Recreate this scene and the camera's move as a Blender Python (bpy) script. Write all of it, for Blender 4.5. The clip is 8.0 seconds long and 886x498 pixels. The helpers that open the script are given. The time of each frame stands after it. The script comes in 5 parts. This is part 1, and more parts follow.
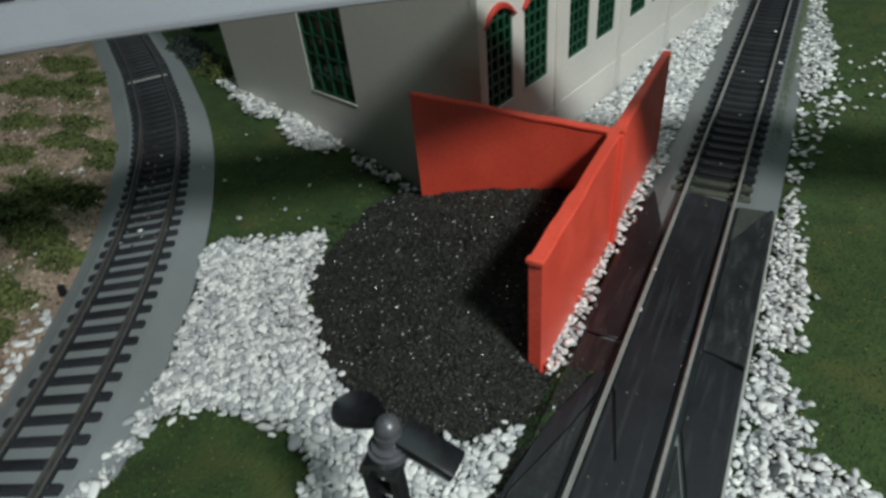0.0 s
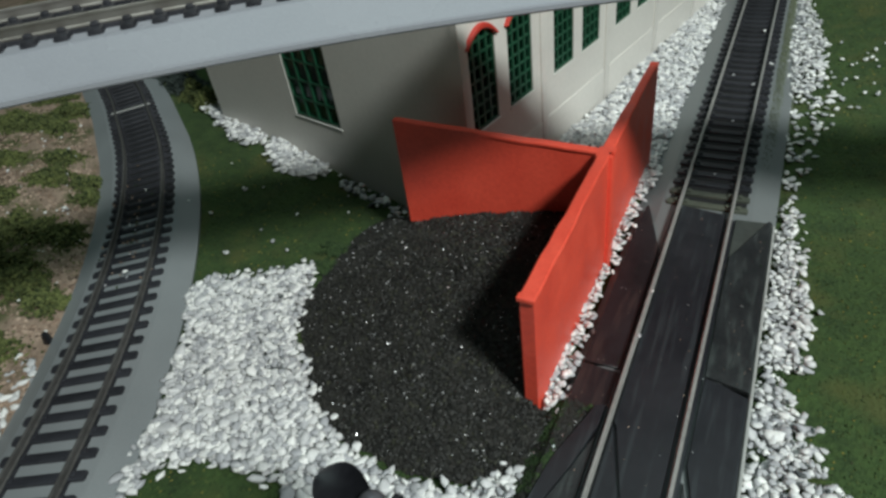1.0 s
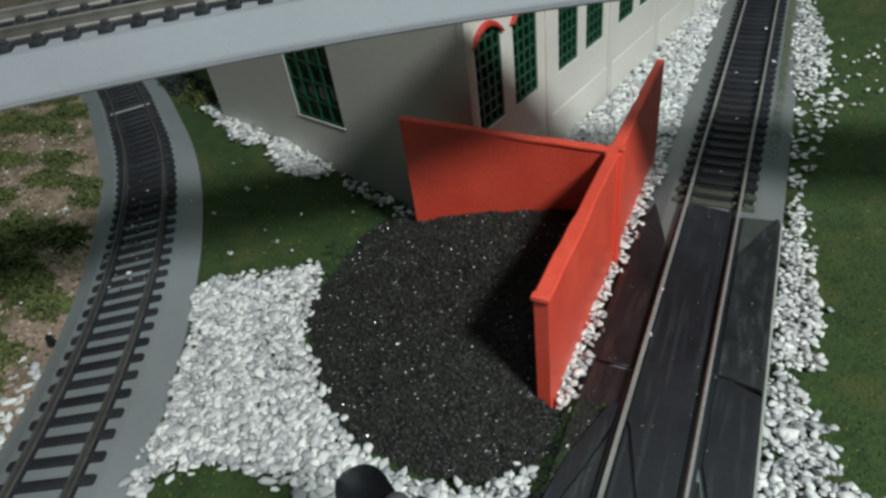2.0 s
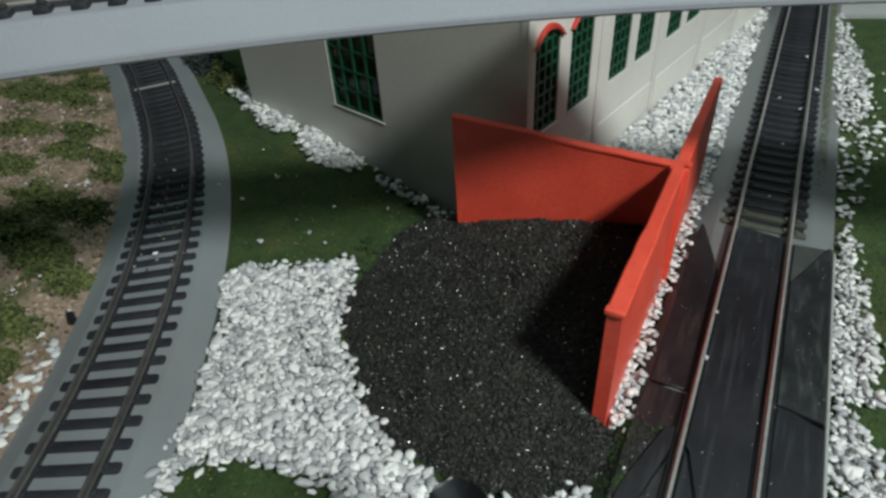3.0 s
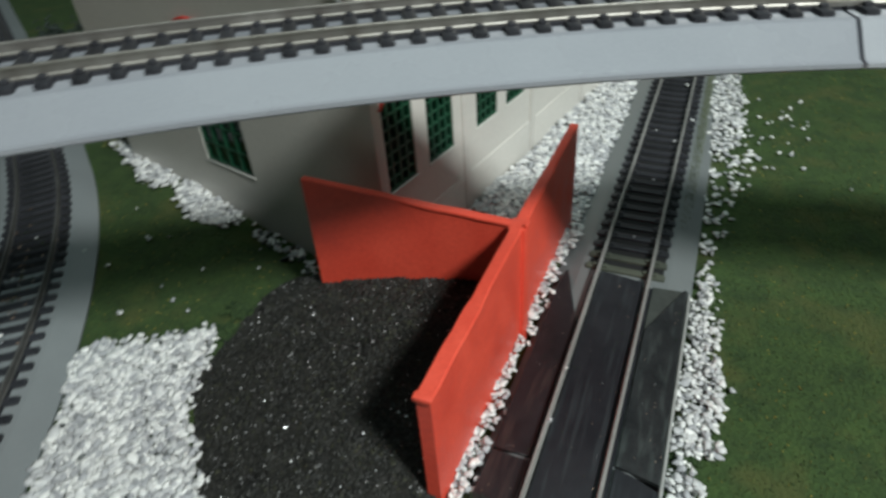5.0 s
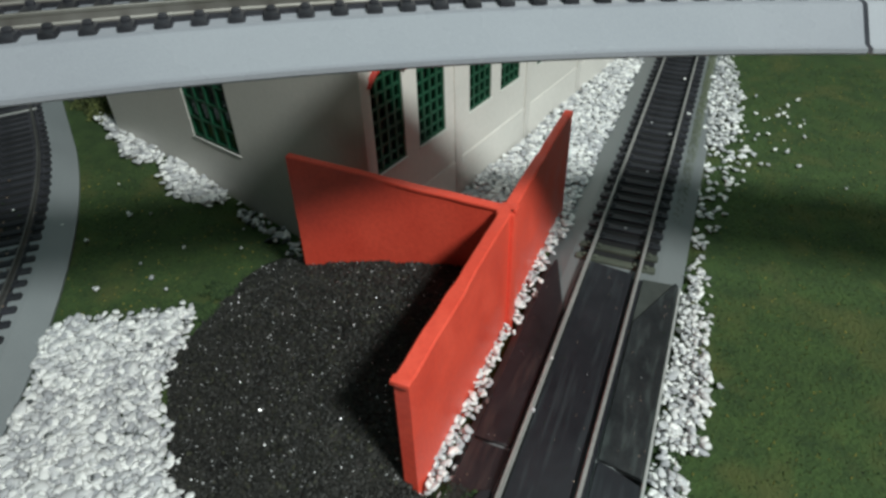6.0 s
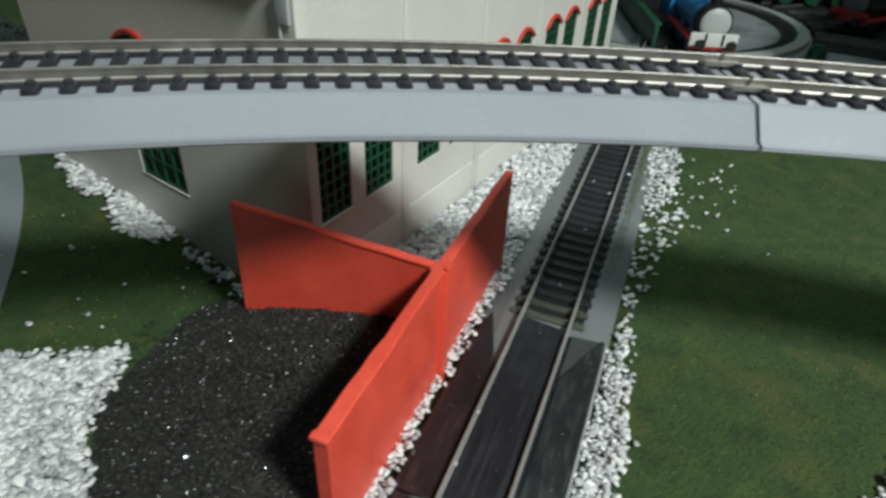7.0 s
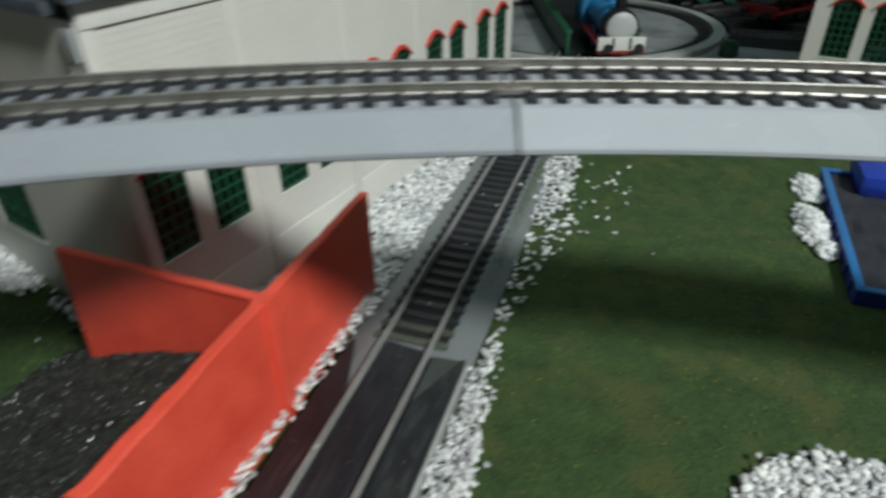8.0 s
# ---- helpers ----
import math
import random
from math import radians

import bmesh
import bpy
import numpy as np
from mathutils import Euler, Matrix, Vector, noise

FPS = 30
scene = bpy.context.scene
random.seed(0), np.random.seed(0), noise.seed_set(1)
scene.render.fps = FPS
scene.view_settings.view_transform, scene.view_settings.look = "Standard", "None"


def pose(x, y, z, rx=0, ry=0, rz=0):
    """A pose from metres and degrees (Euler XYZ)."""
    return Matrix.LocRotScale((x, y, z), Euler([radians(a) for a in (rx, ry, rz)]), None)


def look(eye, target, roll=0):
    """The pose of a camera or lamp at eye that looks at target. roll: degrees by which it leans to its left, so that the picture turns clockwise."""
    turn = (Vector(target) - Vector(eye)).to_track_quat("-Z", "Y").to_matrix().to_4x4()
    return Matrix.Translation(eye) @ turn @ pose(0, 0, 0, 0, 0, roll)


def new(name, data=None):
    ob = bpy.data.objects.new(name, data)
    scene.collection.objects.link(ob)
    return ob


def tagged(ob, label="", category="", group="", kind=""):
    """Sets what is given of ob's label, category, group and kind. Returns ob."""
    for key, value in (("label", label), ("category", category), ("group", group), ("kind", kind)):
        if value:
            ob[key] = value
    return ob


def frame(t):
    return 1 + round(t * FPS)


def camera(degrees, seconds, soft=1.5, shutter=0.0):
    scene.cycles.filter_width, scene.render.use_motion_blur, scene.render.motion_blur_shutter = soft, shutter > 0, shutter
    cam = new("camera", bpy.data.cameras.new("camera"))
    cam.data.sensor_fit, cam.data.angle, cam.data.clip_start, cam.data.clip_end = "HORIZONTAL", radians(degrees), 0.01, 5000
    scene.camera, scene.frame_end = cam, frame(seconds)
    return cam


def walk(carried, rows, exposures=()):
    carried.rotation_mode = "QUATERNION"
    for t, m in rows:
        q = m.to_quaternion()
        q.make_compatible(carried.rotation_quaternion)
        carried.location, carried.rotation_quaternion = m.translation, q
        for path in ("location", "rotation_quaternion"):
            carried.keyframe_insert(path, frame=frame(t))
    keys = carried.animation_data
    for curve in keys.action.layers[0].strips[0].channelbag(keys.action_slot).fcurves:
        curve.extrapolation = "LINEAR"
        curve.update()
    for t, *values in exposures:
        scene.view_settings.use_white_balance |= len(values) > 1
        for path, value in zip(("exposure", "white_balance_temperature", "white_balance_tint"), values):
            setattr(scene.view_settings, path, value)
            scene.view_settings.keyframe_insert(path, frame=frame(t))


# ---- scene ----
cam = camera(71.3, 8.0, soft=2.8, shutter=0.5)
PATH = [
    (0, (0.011, -0.101, 0.131), (-0.814, 1.241, -1.101), -6.2),
    (0.5, (0.014, -0.095, 0.137), (-0.812, 1.248, -1.094), -8.8),
    (1, (0.01, -0.091, 0.134), (-0.819, 1.254, -1.092), -9.0),
    (1.2, (0.011, -0.088, 0.133), (-0.819, 1.255, -1.094), -8.9),
    (2.3, (0.005, -0.093, 0.134), (-0.801, 1.263, -1.096), -8.8),
    (2.5, (0.005, -0.093, 0.129), (-0.805, 1.262, -1.1), -7.8),
    (3, (-0.012, -0.096, 0.131), (-0.797, 1.28, -1.089), -3.8),
    (3.5, (-0.009, -0.094, 0.13), (-0.78, 1.303, -1.076), -1.7),
    (4, (0.001, -0.09, 0.129), (-0.749, 1.325, -1.069), -1.0),
    (4.5, (0.01, -0.085, 0.13), (-0.704, 1.349, -1.067), -2.1),
    (5, (0.013, -0.071, 0.139), (-0.668, 1.381, -1.056), -4.4),
    (5.2, (0.015, -0.068, 0.132), (-0.652, 1.382, -1.073), -8.4),
    (6.3, (0.011, -0.069, 0.137), (-0.635, 1.385, -1.074), -0.4),
    (6.5, (0.009, -0.072, 0.142), (-0.627, 1.395, -1.06), -0.5),
    (7, (0.021, -0.067, 0.143), (-0.544, 1.485, -0.985), 3.0),
    (7.5, (0.025, -0.072, 0.141), (-0.505, 1.516, -0.953), 4.6),
    (8, (0.061, -0.047, 0.141), (-0.478, 1.553, -0.932), -1.0),
]
walk(cam, [(t, look(eye, target, roll)) for t, eye, target, roll in PATH],
     [(0, -0.36), (0.5, -0.27), (1, -0.19), (2.5, -0.23), (4.5, -0.20), (5, -0.16), (6.5, -0.07), (7.5, -0.12), (8, -0.23)])

# ---- light ----
world = bpy.data.worlds.new("room_air")
world.use_nodes = True
world.node_tree.nodes["Background"].inputs["Color"].default_value = (0.75, 0.8, 0.9, 1)
world.node_tree.nodes["Background"].inputs["Strength"].default_value = 0.03
scene.world = world


def lamp(name, watts, size, eye, target, colour, spread=180):
    data = bpy.data.lights.new(name, "AREA")
    data.shape, data.size, data.energy, data.color, data.spread = "DISK", size, watts, colour, radians(spread)
    ob = new(name, data)
    ob.matrix_world = look(eye, target)
    return ob


lamp("work_lamp", 5.95, 0.18, (0.68, -0.305, 0.87), (0.08, 0.12, 0.0), (0.93, 1.0, 0.96), 115)
# Unseen wide soft lamp, added as fill for the shaded sides.
lamp("fill_lamp", 8.4, 1.6, (0.1, 0.3, 1.85), (0.1, 0.3, 0.0), (0.75, 1.0, 0.97))

# ---- materials ----


def material(name, dark, light, rough=0.6, fine=900.0, coarse=60.0, bump=0.2, dist=0.0003, metal=0.0, island=0.0,
             each=0.0, contrast=2.2, rough_var=0.15, coat=0.0, third=None, patch=25.0, streak=0.0):
    """Two colours mixed by a fine and a coarse noise; island and each add a tone per loose piece or per object."""
    m = bpy.data.materials.new(name)
    m.use_nodes = True
    n, l = m.node_tree.nodes, m.node_tree.links
    bsdf = n["Principled BSDF"]
    at = n.new("ShaderNodeTexCoord")
    a, b = n.new("ShaderNodeTexNoise"), n.new("ShaderNodeTexNoise")
    for node, scale in ((a, fine), (b, coarse)):
        node.inputs["Scale"].default_value = scale
        node.inputs["Detail"].default_value = 4.0
        l.new(at.outputs["Object"], node.inputs["Vector"])

    def math_node(op, p, q):
        node = n.new("ShaderNodeMath")
        node.operation = op
        for slot, v in zip(node.inputs, (p, q)):
            if isinstance(v, (int, float)):
                slot.default_value = v
            else:
                l.new(v, slot)
        return node.outputs[0]

    fac = math_node("MULTIPLY", math_node("ADD", a.outputs["Fac"], b.outputs["Fac"]), 0.5)
    fac = math_node("ADD", math_node("MULTIPLY", math_node("SUBTRACT", fac, 0.5), contrast), 0.5)
    if island:
        g = n.new("ShaderNodeNewGeometry")
        fac = math_node("ADD", fac, math_node("MULTIPLY", math_node("SUBTRACT", g.outputs["Random Per Island"], 0.5), island))
    if each:
        o = n.new("ShaderNodeObjectInfo")
        fac = math_node("ADD", fac, math_node("MULTIPLY", math_node("SUBTRACT", o.outputs["Random"], 0.5), each))
    mix = n.new("ShaderNodeMix")
    mix.data_type = "RGBA"
    mix.clamp_factor = True
    l.new(fac, mix.inputs["Factor"])
    mix.inputs["A"].default_value, mix.inputs["B"].default_value = (*dark, 1), (*light, 1)
    colour = mix.outputs["Result"]
    if third:
        c = n.new("ShaderNodeTexNoise")
        c.inputs["Scale"].default_value = patch
        c.inputs["Detail"].default_value = 5.0
        if streak:
            long = n.new("ShaderNodeVectorMath")
            long.operation = "MULTIPLY"
            long.inputs[1].default_value = (1.0, streak, 1.0)
            l.new(at.outputs["Object"], long.inputs[0])
            l.new(long.outputs["Vector"], c.inputs["Vector"])
        else:
            l.new(at.outputs["Object"], c.inputs["Vector"])
        ramp = n.new("ShaderNodeMapRange")
        ramp.inputs["From Min"].default_value, ramp.inputs["From Max"].default_value = 0.52, 0.66
        l.new(c.outputs["Fac"], ramp.inputs["Value"])
        over = n.new("ShaderNodeMix")
        over.data_type = "RGBA"
        l.new(ramp.outputs["Result"], over.inputs["Factor"])
        l.new(colour, over.inputs["A"])
        over.inputs["B"].default_value = (*third, 1)
        colour = over.outputs["Result"]
    l.new(colour, bsdf.inputs["Base Color"])
    l.new(math_node("ADD", math_node("MULTIPLY", math_node("SUBTRACT", b.outputs["Fac"], 0.5), rough_var * 2), rough), bsdf.inputs["Roughness"])
    bsdf.inputs["Metallic"].default_value = metal
    bsdf.inputs["Coat Weight"].default_value = coat
    bsdf.inputs["Coat Roughness"].default_value = 0.15
    if bump:
        bp = n.new("ShaderNodeBump")
        bp.inputs["Strength"].default_value, bp.inputs["Distance"].default_value = bump, dist
        l.new(a.outputs["Fac"], bp.inputs["Height"])
        l.new(bp.outputs["Normal"], bsdf.inputs["Normal"])
    return m


def glass(name, tint):
    m = bpy.data.materials.new(name)
    m.use_nodes = True
    b = m.node_tree.nodes["Principled BSDF"]
    b.inputs["Base Color"].default_value = (*tint, 1)
    b.inputs["Transmission Weight"].default_value = 1.0
    b.inputs["Roughness"].default_value = 0.08
    return m


GRASS = material("turf", (0.018, 0.040, 0.0098), (0.049, 0.089, 0.023), 0.95, 900, 110, 1.0, 0.0008, contrast=3.4, third=(0.062, 0.078, 0.021), patch=45)
TURF = material("turf_grains", (0.018, 0.041, 0.010), (0.076, 0.104, 0.026), 0.95, 900, 50, 0, island=1.2, contrast=1.5)
TURF_DARK = material("dark_turf_flecks", (0.010, 0.016, 0.006), (0.03, 0.03, 0.012), 0.95, 900, 50, 0, island=1.0)
TURF_EDGE = material("edge_turf", (0.014, 0.034, 0.010), (0.042, 0.075, 0.022), 0.95, 900, 50, 0, island=1.0)
SOIL = material("soil", (0.15, 0.105, 0.075), (0.42, 0.31, 0.24), 0.95, 700, 90, 0.9, 0.0007, contrast=2.8, third=(0.075, 0.085, 0.03), patch=40)
SOIL_CHIP = material("soil_chips", (0.24, 0.165, 0.12), (0.50, 0.38, 0.30), 0.95, 700, 90, 0, island=1.2)
SOIL_DARK = material("soil_clods", (0.08, 0.056, 0.04), (0.26, 0.18, 0.135), 0.95, 700, 90, 0, island=1.2)
SHRUB = material("shrub_foam", (0.026, 0.040, 0.012), (0.150, 0.172, 0.055), 0.95, 600, 60, 0, island=1.0, contrast=1.5)
MOSS = material("yellow_moss", (0.15, 0.12, 0.02), (0.32, 0.27, 0.06), 0.95, 600, 60, 0, island=1.0)
GREY_SHRUB = material("grey_shrub", (0.02, 0.03, 0.028), (0.07, 0.09, 0.08), 0.95, 600, 60, 0, island=1.0)
BALLAST = material("white_stone", (0.42, 0.425, 0.45), (0.90, 0.895, 0.88), 0.65, 700, 160, 0.15, 0.0002, island=1.3, contrast=1.0)
SLATE_STONE = material("grey_stone", (0.05, 0.058, 0.062), (0.16, 0.17, 0.17), 0.7, 700, 160, 0.15, 0.0002, island=1.2)
COAL = material("coal", (0.009, 0.009, 0.009), (0.034, 0.031, 0.027), 0.7, 1500, 150, 1.0, 0.0006, contrast=2.5)
COAL_GRAIN = material("coal_grains", (0.008, 0.0085, 0.008), (0.024, 0.0235, 0.0195), 0.62, 900, 150, 0, island=0.8, rough_var=0.3)
COAL_OLIVE = material("olive_coal_grains", (0.012, 0.014, 0.008), (0.045, 0.046, 0.028), 0.7, 900, 150, 0, island=1.0)
# Near-white, half-metal grains: the coal's sparkle is put into their colour.
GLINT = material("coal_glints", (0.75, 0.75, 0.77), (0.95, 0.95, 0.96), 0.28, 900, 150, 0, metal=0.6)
RED = material("red_plastic", (0.74, 0.066, 0.040), (0.94, 0.112, 0.064), 0.46, 900, 90, 0.30, 0.0002, contrast=2.4, rough_var=0.25)
ROADBED = material("grey_roadbed", (0.135, 0.147, 0.151), (0.195, 0.209, 0.214), 0.42, 2500, 45, 0.10, 0.00012, contrast=1.8, rough_var=0.12)
# Lighter copy of grey_roadbed: makes up in colour for the lamp's falloff there.
ROADBED_LIT = material("lit_grey_roadbed", (0.19, 0.205, 0.215), (0.27, 0.288, 0.30), 0.45, 2500, 45, 0.10, 0.00012, contrast=1.8, rough_var=0.12)
ROADBED_PALE = material("pale_roadbed", (0.265, 0.275, 0.31), (0.345, 0.355, 0.395), 0.26, 2500, 45, 0.10, 0.00012, contrast=1.8, rough_var=0.12)
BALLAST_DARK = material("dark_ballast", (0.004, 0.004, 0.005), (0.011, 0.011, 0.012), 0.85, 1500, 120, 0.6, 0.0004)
# Smoother and lighter than pale_roadbed: the lamp's sheen is partly in the colour.
ROADBED_GLOSSY = material("sheen_grey_roadbed", (0.34, 0.35, 0.385), (0.42, 0.43, 0.47), 0.24, 2500, 90, 0.22, 0.0002, contrast=1.5, rough_var=0.2)
TIE = material("tie_plastic", (0.014, 0.0145, 0.018), (0.040, 0.041, 0.050), 0.45, 1500, 200, 0.2, 0.0001, each=0.5)
OLD_TIE = material("greenish_tie", (0.04, 0.045, 0.035), (0.09, 0.1, 0.075), 0.7, 1500, 200, 0.2, 0.0001, each=0.5)
RAIL = material("nickel_rail", (0.30, 0.27, 0.24), (0.54, 0.52, 0.49), 0.50, 300, 60, 0.05, 0.0001, metal=0.9, contrast=2.0)
RAIL_GREY = material("worn_grey_rail", (0.22, 0.215, 0.205), (0.40, 0.395, 0.385), 0.5, 600, 90, 0.1, 0.0001, metal=0.25, contrast=2.0)
RAIL_DULL = material("dull_rail", (0.105, 0.102, 0.098), (0.215, 0.211, 0.205), 0.5, 600, 90, 0.1, 0.0001, metal=0.55, contrast=2.0)
BOARD = material("black_card", (0.008, 0.008, 0.011), (0.021, 0.022, 0.028), 0.45, 350, 70, 0.2, 0.0003, contrast=1.6, third=(0.027, 0.031, 0.036), patch=650, streak=0.07)
BOARD_SCUFFED = material("scuffed_black_card", (0.010, 0.011, 0.013), (0.026, 0.029, 0.031), 0.5, 900, 150, 0.4, 0.0003, contrast=2.6, third=(0.042, 0.050, 0.050), patch=520, streak=0.16)
CARD_GREEN = material("green_grey_card", (0.03, 0.034, 0.032), (0.065, 0.072, 0.066), 0.6, 500, 90, 0.2, 0.0003)
BOARD_WORN = material("worn_maroon_card", (0.008, 0.0065, 0.008), (0.020, 0.0155, 0.019), 0.45, 400, 80, 0.25, 0.0003, contrast=2.2, third=(0.036, 0.024, 0.024), patch=420, streak=0.12)
CREAM = material("cream_plastic", (0.605, 0.585, 0.548), (0.77, 0.742, 0.70), 0.45, 500, 35, 0.06, 0.0002, contrast=1.4)
WHITE_TRIM = material("white_trim", (0.66, 0.65, 0.61), (0.8, 0.79, 0.76), 0.45, 500, 60, 0.05, 0.0002)
GREEN_FRAME = material("green_window_plastic", (0.005, 0.045, 0.022), (0.012, 0.09, 0.045), 0.45, 700, 80, 0.05, 0.0001)
ARCH_RED = material("red_arch_paint", (0.45, 0.03, 0.02), (0.62, 0.055, 0.035), 0.5, 700, 120, 0.2, 0.0002)
PANE = glass("window_glass", (0.30, 0.38, 0.35))
UNLIT = material("unlit_interior", (0.006, 0.007, 0.007), (0.015, 0.016, 0.016), 0.9, 300, 40, 0)
SLATE = material("blue_grey_roof", (0.05, 0.065, 0.085), (0.11, 0.13, 0.16), 0.6, 600, 60, 0.3, 0.0003)
CLEAR = material("cloudy_plastic", (0.34, 0.37, 0.38), (0.5, 0.53, 0.54), 0.25, 300, 120, 0.4, 0.0006)
BLACK_PLASTIC = material("black_plastic", (0.006, 0.006, 0.008), (0.018, 0.018, 0.022), 0.35, 900, 90, 0.08, 0.0001)
GREY_METAL = material("dull_grey_metal", (0.10, 0.10, 0.115), (0.19, 0.19, 0.21), 0.38, 900, 90, 0.1, 0.0001, metal=0.4)
BLUE = material("blue_enamel", (0.02, 0.11, 0.32), (0.035, 0.19, 0.46), 0.4, 700, 70, 0.05, 0.0001)
DEEP_BLUE = material("deep_blue_plastic", (0.012, 0.035, 0.30), (0.022, 0.06, 0.42), 0.4, 700, 70, 0.05, 0.0001)
TURF_DUST = material("turf_dust", (0.085, 0.105, 0.06), (0.17, 0.19, 0.13), 0.95, 900, 50, 0, island=1.0)
DARK_LOAD = material("dark_load", (0.008, 0.009, 0.014), (0.035, 0.036, 0.048), 0.8, 700, 90, 0.8, 0.0006)
GREEN = material("dark_green_enamel", (0.008, 0.055, 0.028), (0.016, 0.10, 0.05), 0.42, 700, 70, 0.05, 0.0001)
LOCO_GREY = material("pale_grey_enamel", (0.40, 0.41, 0.41), (0.52, 0.53, 0.53), 0.4, 900, 90, 0.1, 0.0001)
LOCO_BLUE = material("sky_blue_enamel", (0.025, 0.19, 0.44), (0.05, 0.28, 0.58), 0.35, 700, 70, 0.05, 0.0001)
LOCO_RED = material("crimson_enamel", (0.25, 0.015, 0.015), (0.38, 0.03, 0.025), 0.4, 700, 70, 0.05, 0.0001)
LOCO_BLACK = material("loco_black", (0.007, 0.007, 0.008), (0.02, 0.02, 0.022), 0.45, 700, 70, 0.05, 0.0001)
CONCRETE = material("grey_yard_paint", (0.17, 0.175, 0.185), (0.29, 0.295, 0.305), 0.7, 400, 30, 0.3, 0.0004, third=(0.10, 0.10, 0.105), patch=20)
PIT_STONE = material("pale_pit_rim", (0.30, 0.305, 0.30), (0.44, 0.445, 0.43), 0.6, 500, 50, 0.2, 0.0003)
APRON = material("pale_apron_paint", (0.34, 0.35, 0.35), (0.46, 0.47, 0.47), 0.6, 500, 50, 0.2, 0.0003)
ROOM_PAINT = material("room_paint", (0.5, 0.5, 0.49), (0.56, 0.56, 0.55), 0.8, 40, 3, 0.05, 0.002)
ROOM_FLOOR = material("room_carpet", (0.12, 0.11, 0.1), (0.2, 0.18, 0.16), 0.95, 200, 5, 0.5, 0.003)

# ---- building blocks ----


def finish(name, bm, mat, smooth):
    bmesh.ops.recalc_face_normals(bm, faces=bm.faces)
    me = bpy.data.meshes.new(name)
    bm.to_mesh(me)
    bm.free()
    me.materials.append(mat)
    if smooth:
        me.polygons.foreach_set("use_smooth", [True] * len(me.polygons))
        me.set_sharp_from_angle(angle=radians(38))
    return me


def part(name, bm, mat, parent, label="", at=None, smooth=True):
    """Links a bmesh, or a mesh made before, as one mesh object under a thing or a part."""
    me = finish(name, bm, mat, smooth) if isinstance(bm, bmesh.types.BMesh) else bm
    ob = new(name, me)
    ob.parent = parent
    if at is not None:
        ob.matrix_basis = at
    return tagged(ob, label)


def thing(name, label, category, at=None, group="", kind=""):
    ob = new(name)
    ob.empty_display_size = 0.01
    if at is not None:
        ob.matrix_basis = at
    return tagged(ob, label, category, group, kind)


def solid(name, bm, mat, label, category, kind="", at=None, smooth=True):
    ob = new(name, finish(name, bm, mat, smooth))
    if at is not None:
        ob.matrix_basis = at
    return tagged(ob, label, category, kind=kind)


def box(bm, x0, x1, y0, y1, z0, z1, bevel=0.0, m=None):
    """A box between two corners, with its edges rounded by bevel."""
    sub = bmesh.new()
    bmesh.ops.create_cube(sub, size=1, matrix=Matrix.LocRotScale(((x0 + x1) / 2, (y0 + y1) / 2, (z0 + z1) / 2), None, (x1 - x0, y1 - y0, z1 - z0)))
    if bevel:
        bmesh.ops.bevel(sub, geom=sub.edges[:], offset=bevel, segments=2, affect="EDGES", profile=0.6)
    if m is not None:
        bmesh.ops.transform(sub, matrix=m, verts=sub.verts)
    join(bm, sub)


def join(bm, sub):
    me = bpy.data.meshes.new("tmp")
    sub.to_mesh(me)
    sub.free()
    bm.from_mesh(me)
    bpy.data.meshes.remove(me)


def tube(bm, r0, r1, depth, m, segments=20, bevel=0.0):
    """A capped cone or cylinder along m's z, from 0 to depth."""
    sub = bmesh.new()
    bmesh.ops.create_cone(sub, cap_ends=True, segments=segments, radius1=r0, radius2=r1, depth=depth, matrix=Matrix.Translation((0, 0, depth / 2)))
    if bevel:
        rim = [e for e in sub.edges if len(e.link_faces) == 2 and any(len(f.verts) > 4 for f in e.link_faces)]
        bmesh.ops.bevel(sub, geom=rim, offset=bevel, segments=2, affect="EDGES")
    bmesh.ops.transform(sub, matrix=m, verts=sub.verts)
    join(bm, sub)


def sweep(bm, profile, stations, closed=True):
    """Draws a profile (across to the right, up) along stations (x, y, z, dx, dy)."""
    rows = [[bm.verts.new((x + u * dy, y - u * dx, z + v)) for u, v in profile] for x, y, z, dx, dy in stations]
    k = len(profile)
    for a, b in zip(rows, rows[1:]):
        for i in range(k if closed else k - 1):
            bm.faces.new((a[i], a[(i + 1) % k], b[(i + 1) % k], b[i]))
    if closed:
        bm.faces.new(rows[0])
        bm.faces.new(rows[-1][::-1])


def arrays_mesh(name, verts, tris, mats, index=None, smooth=True):
    me = bpy.data.meshes.new(name)
    n = len(tris)
    me.vertices.add(len(verts))
    me.vertices.foreach_set("co", np.asarray(verts, dtype=np.float32).ravel())
    me.loops.add(3 * n)
    me.loops.foreach_set("vertex_index", np.asarray(tris, dtype=np.int32).ravel())
    me.polygons.add(n)
    me.polygons.foreach_set("loop_start", np.arange(0, 3 * n, 3, dtype=np.int32))
    if index is not None:
        me.polygons.foreach_set("material_index", np.asarray(index, dtype=np.int32))
    me.polygons.foreach_set("use_smooth", np.full(n, smooth))
    for m in mats:
        me.materials.append(m)
    me.update(calc_edges=True)
    me.validate()
    return me


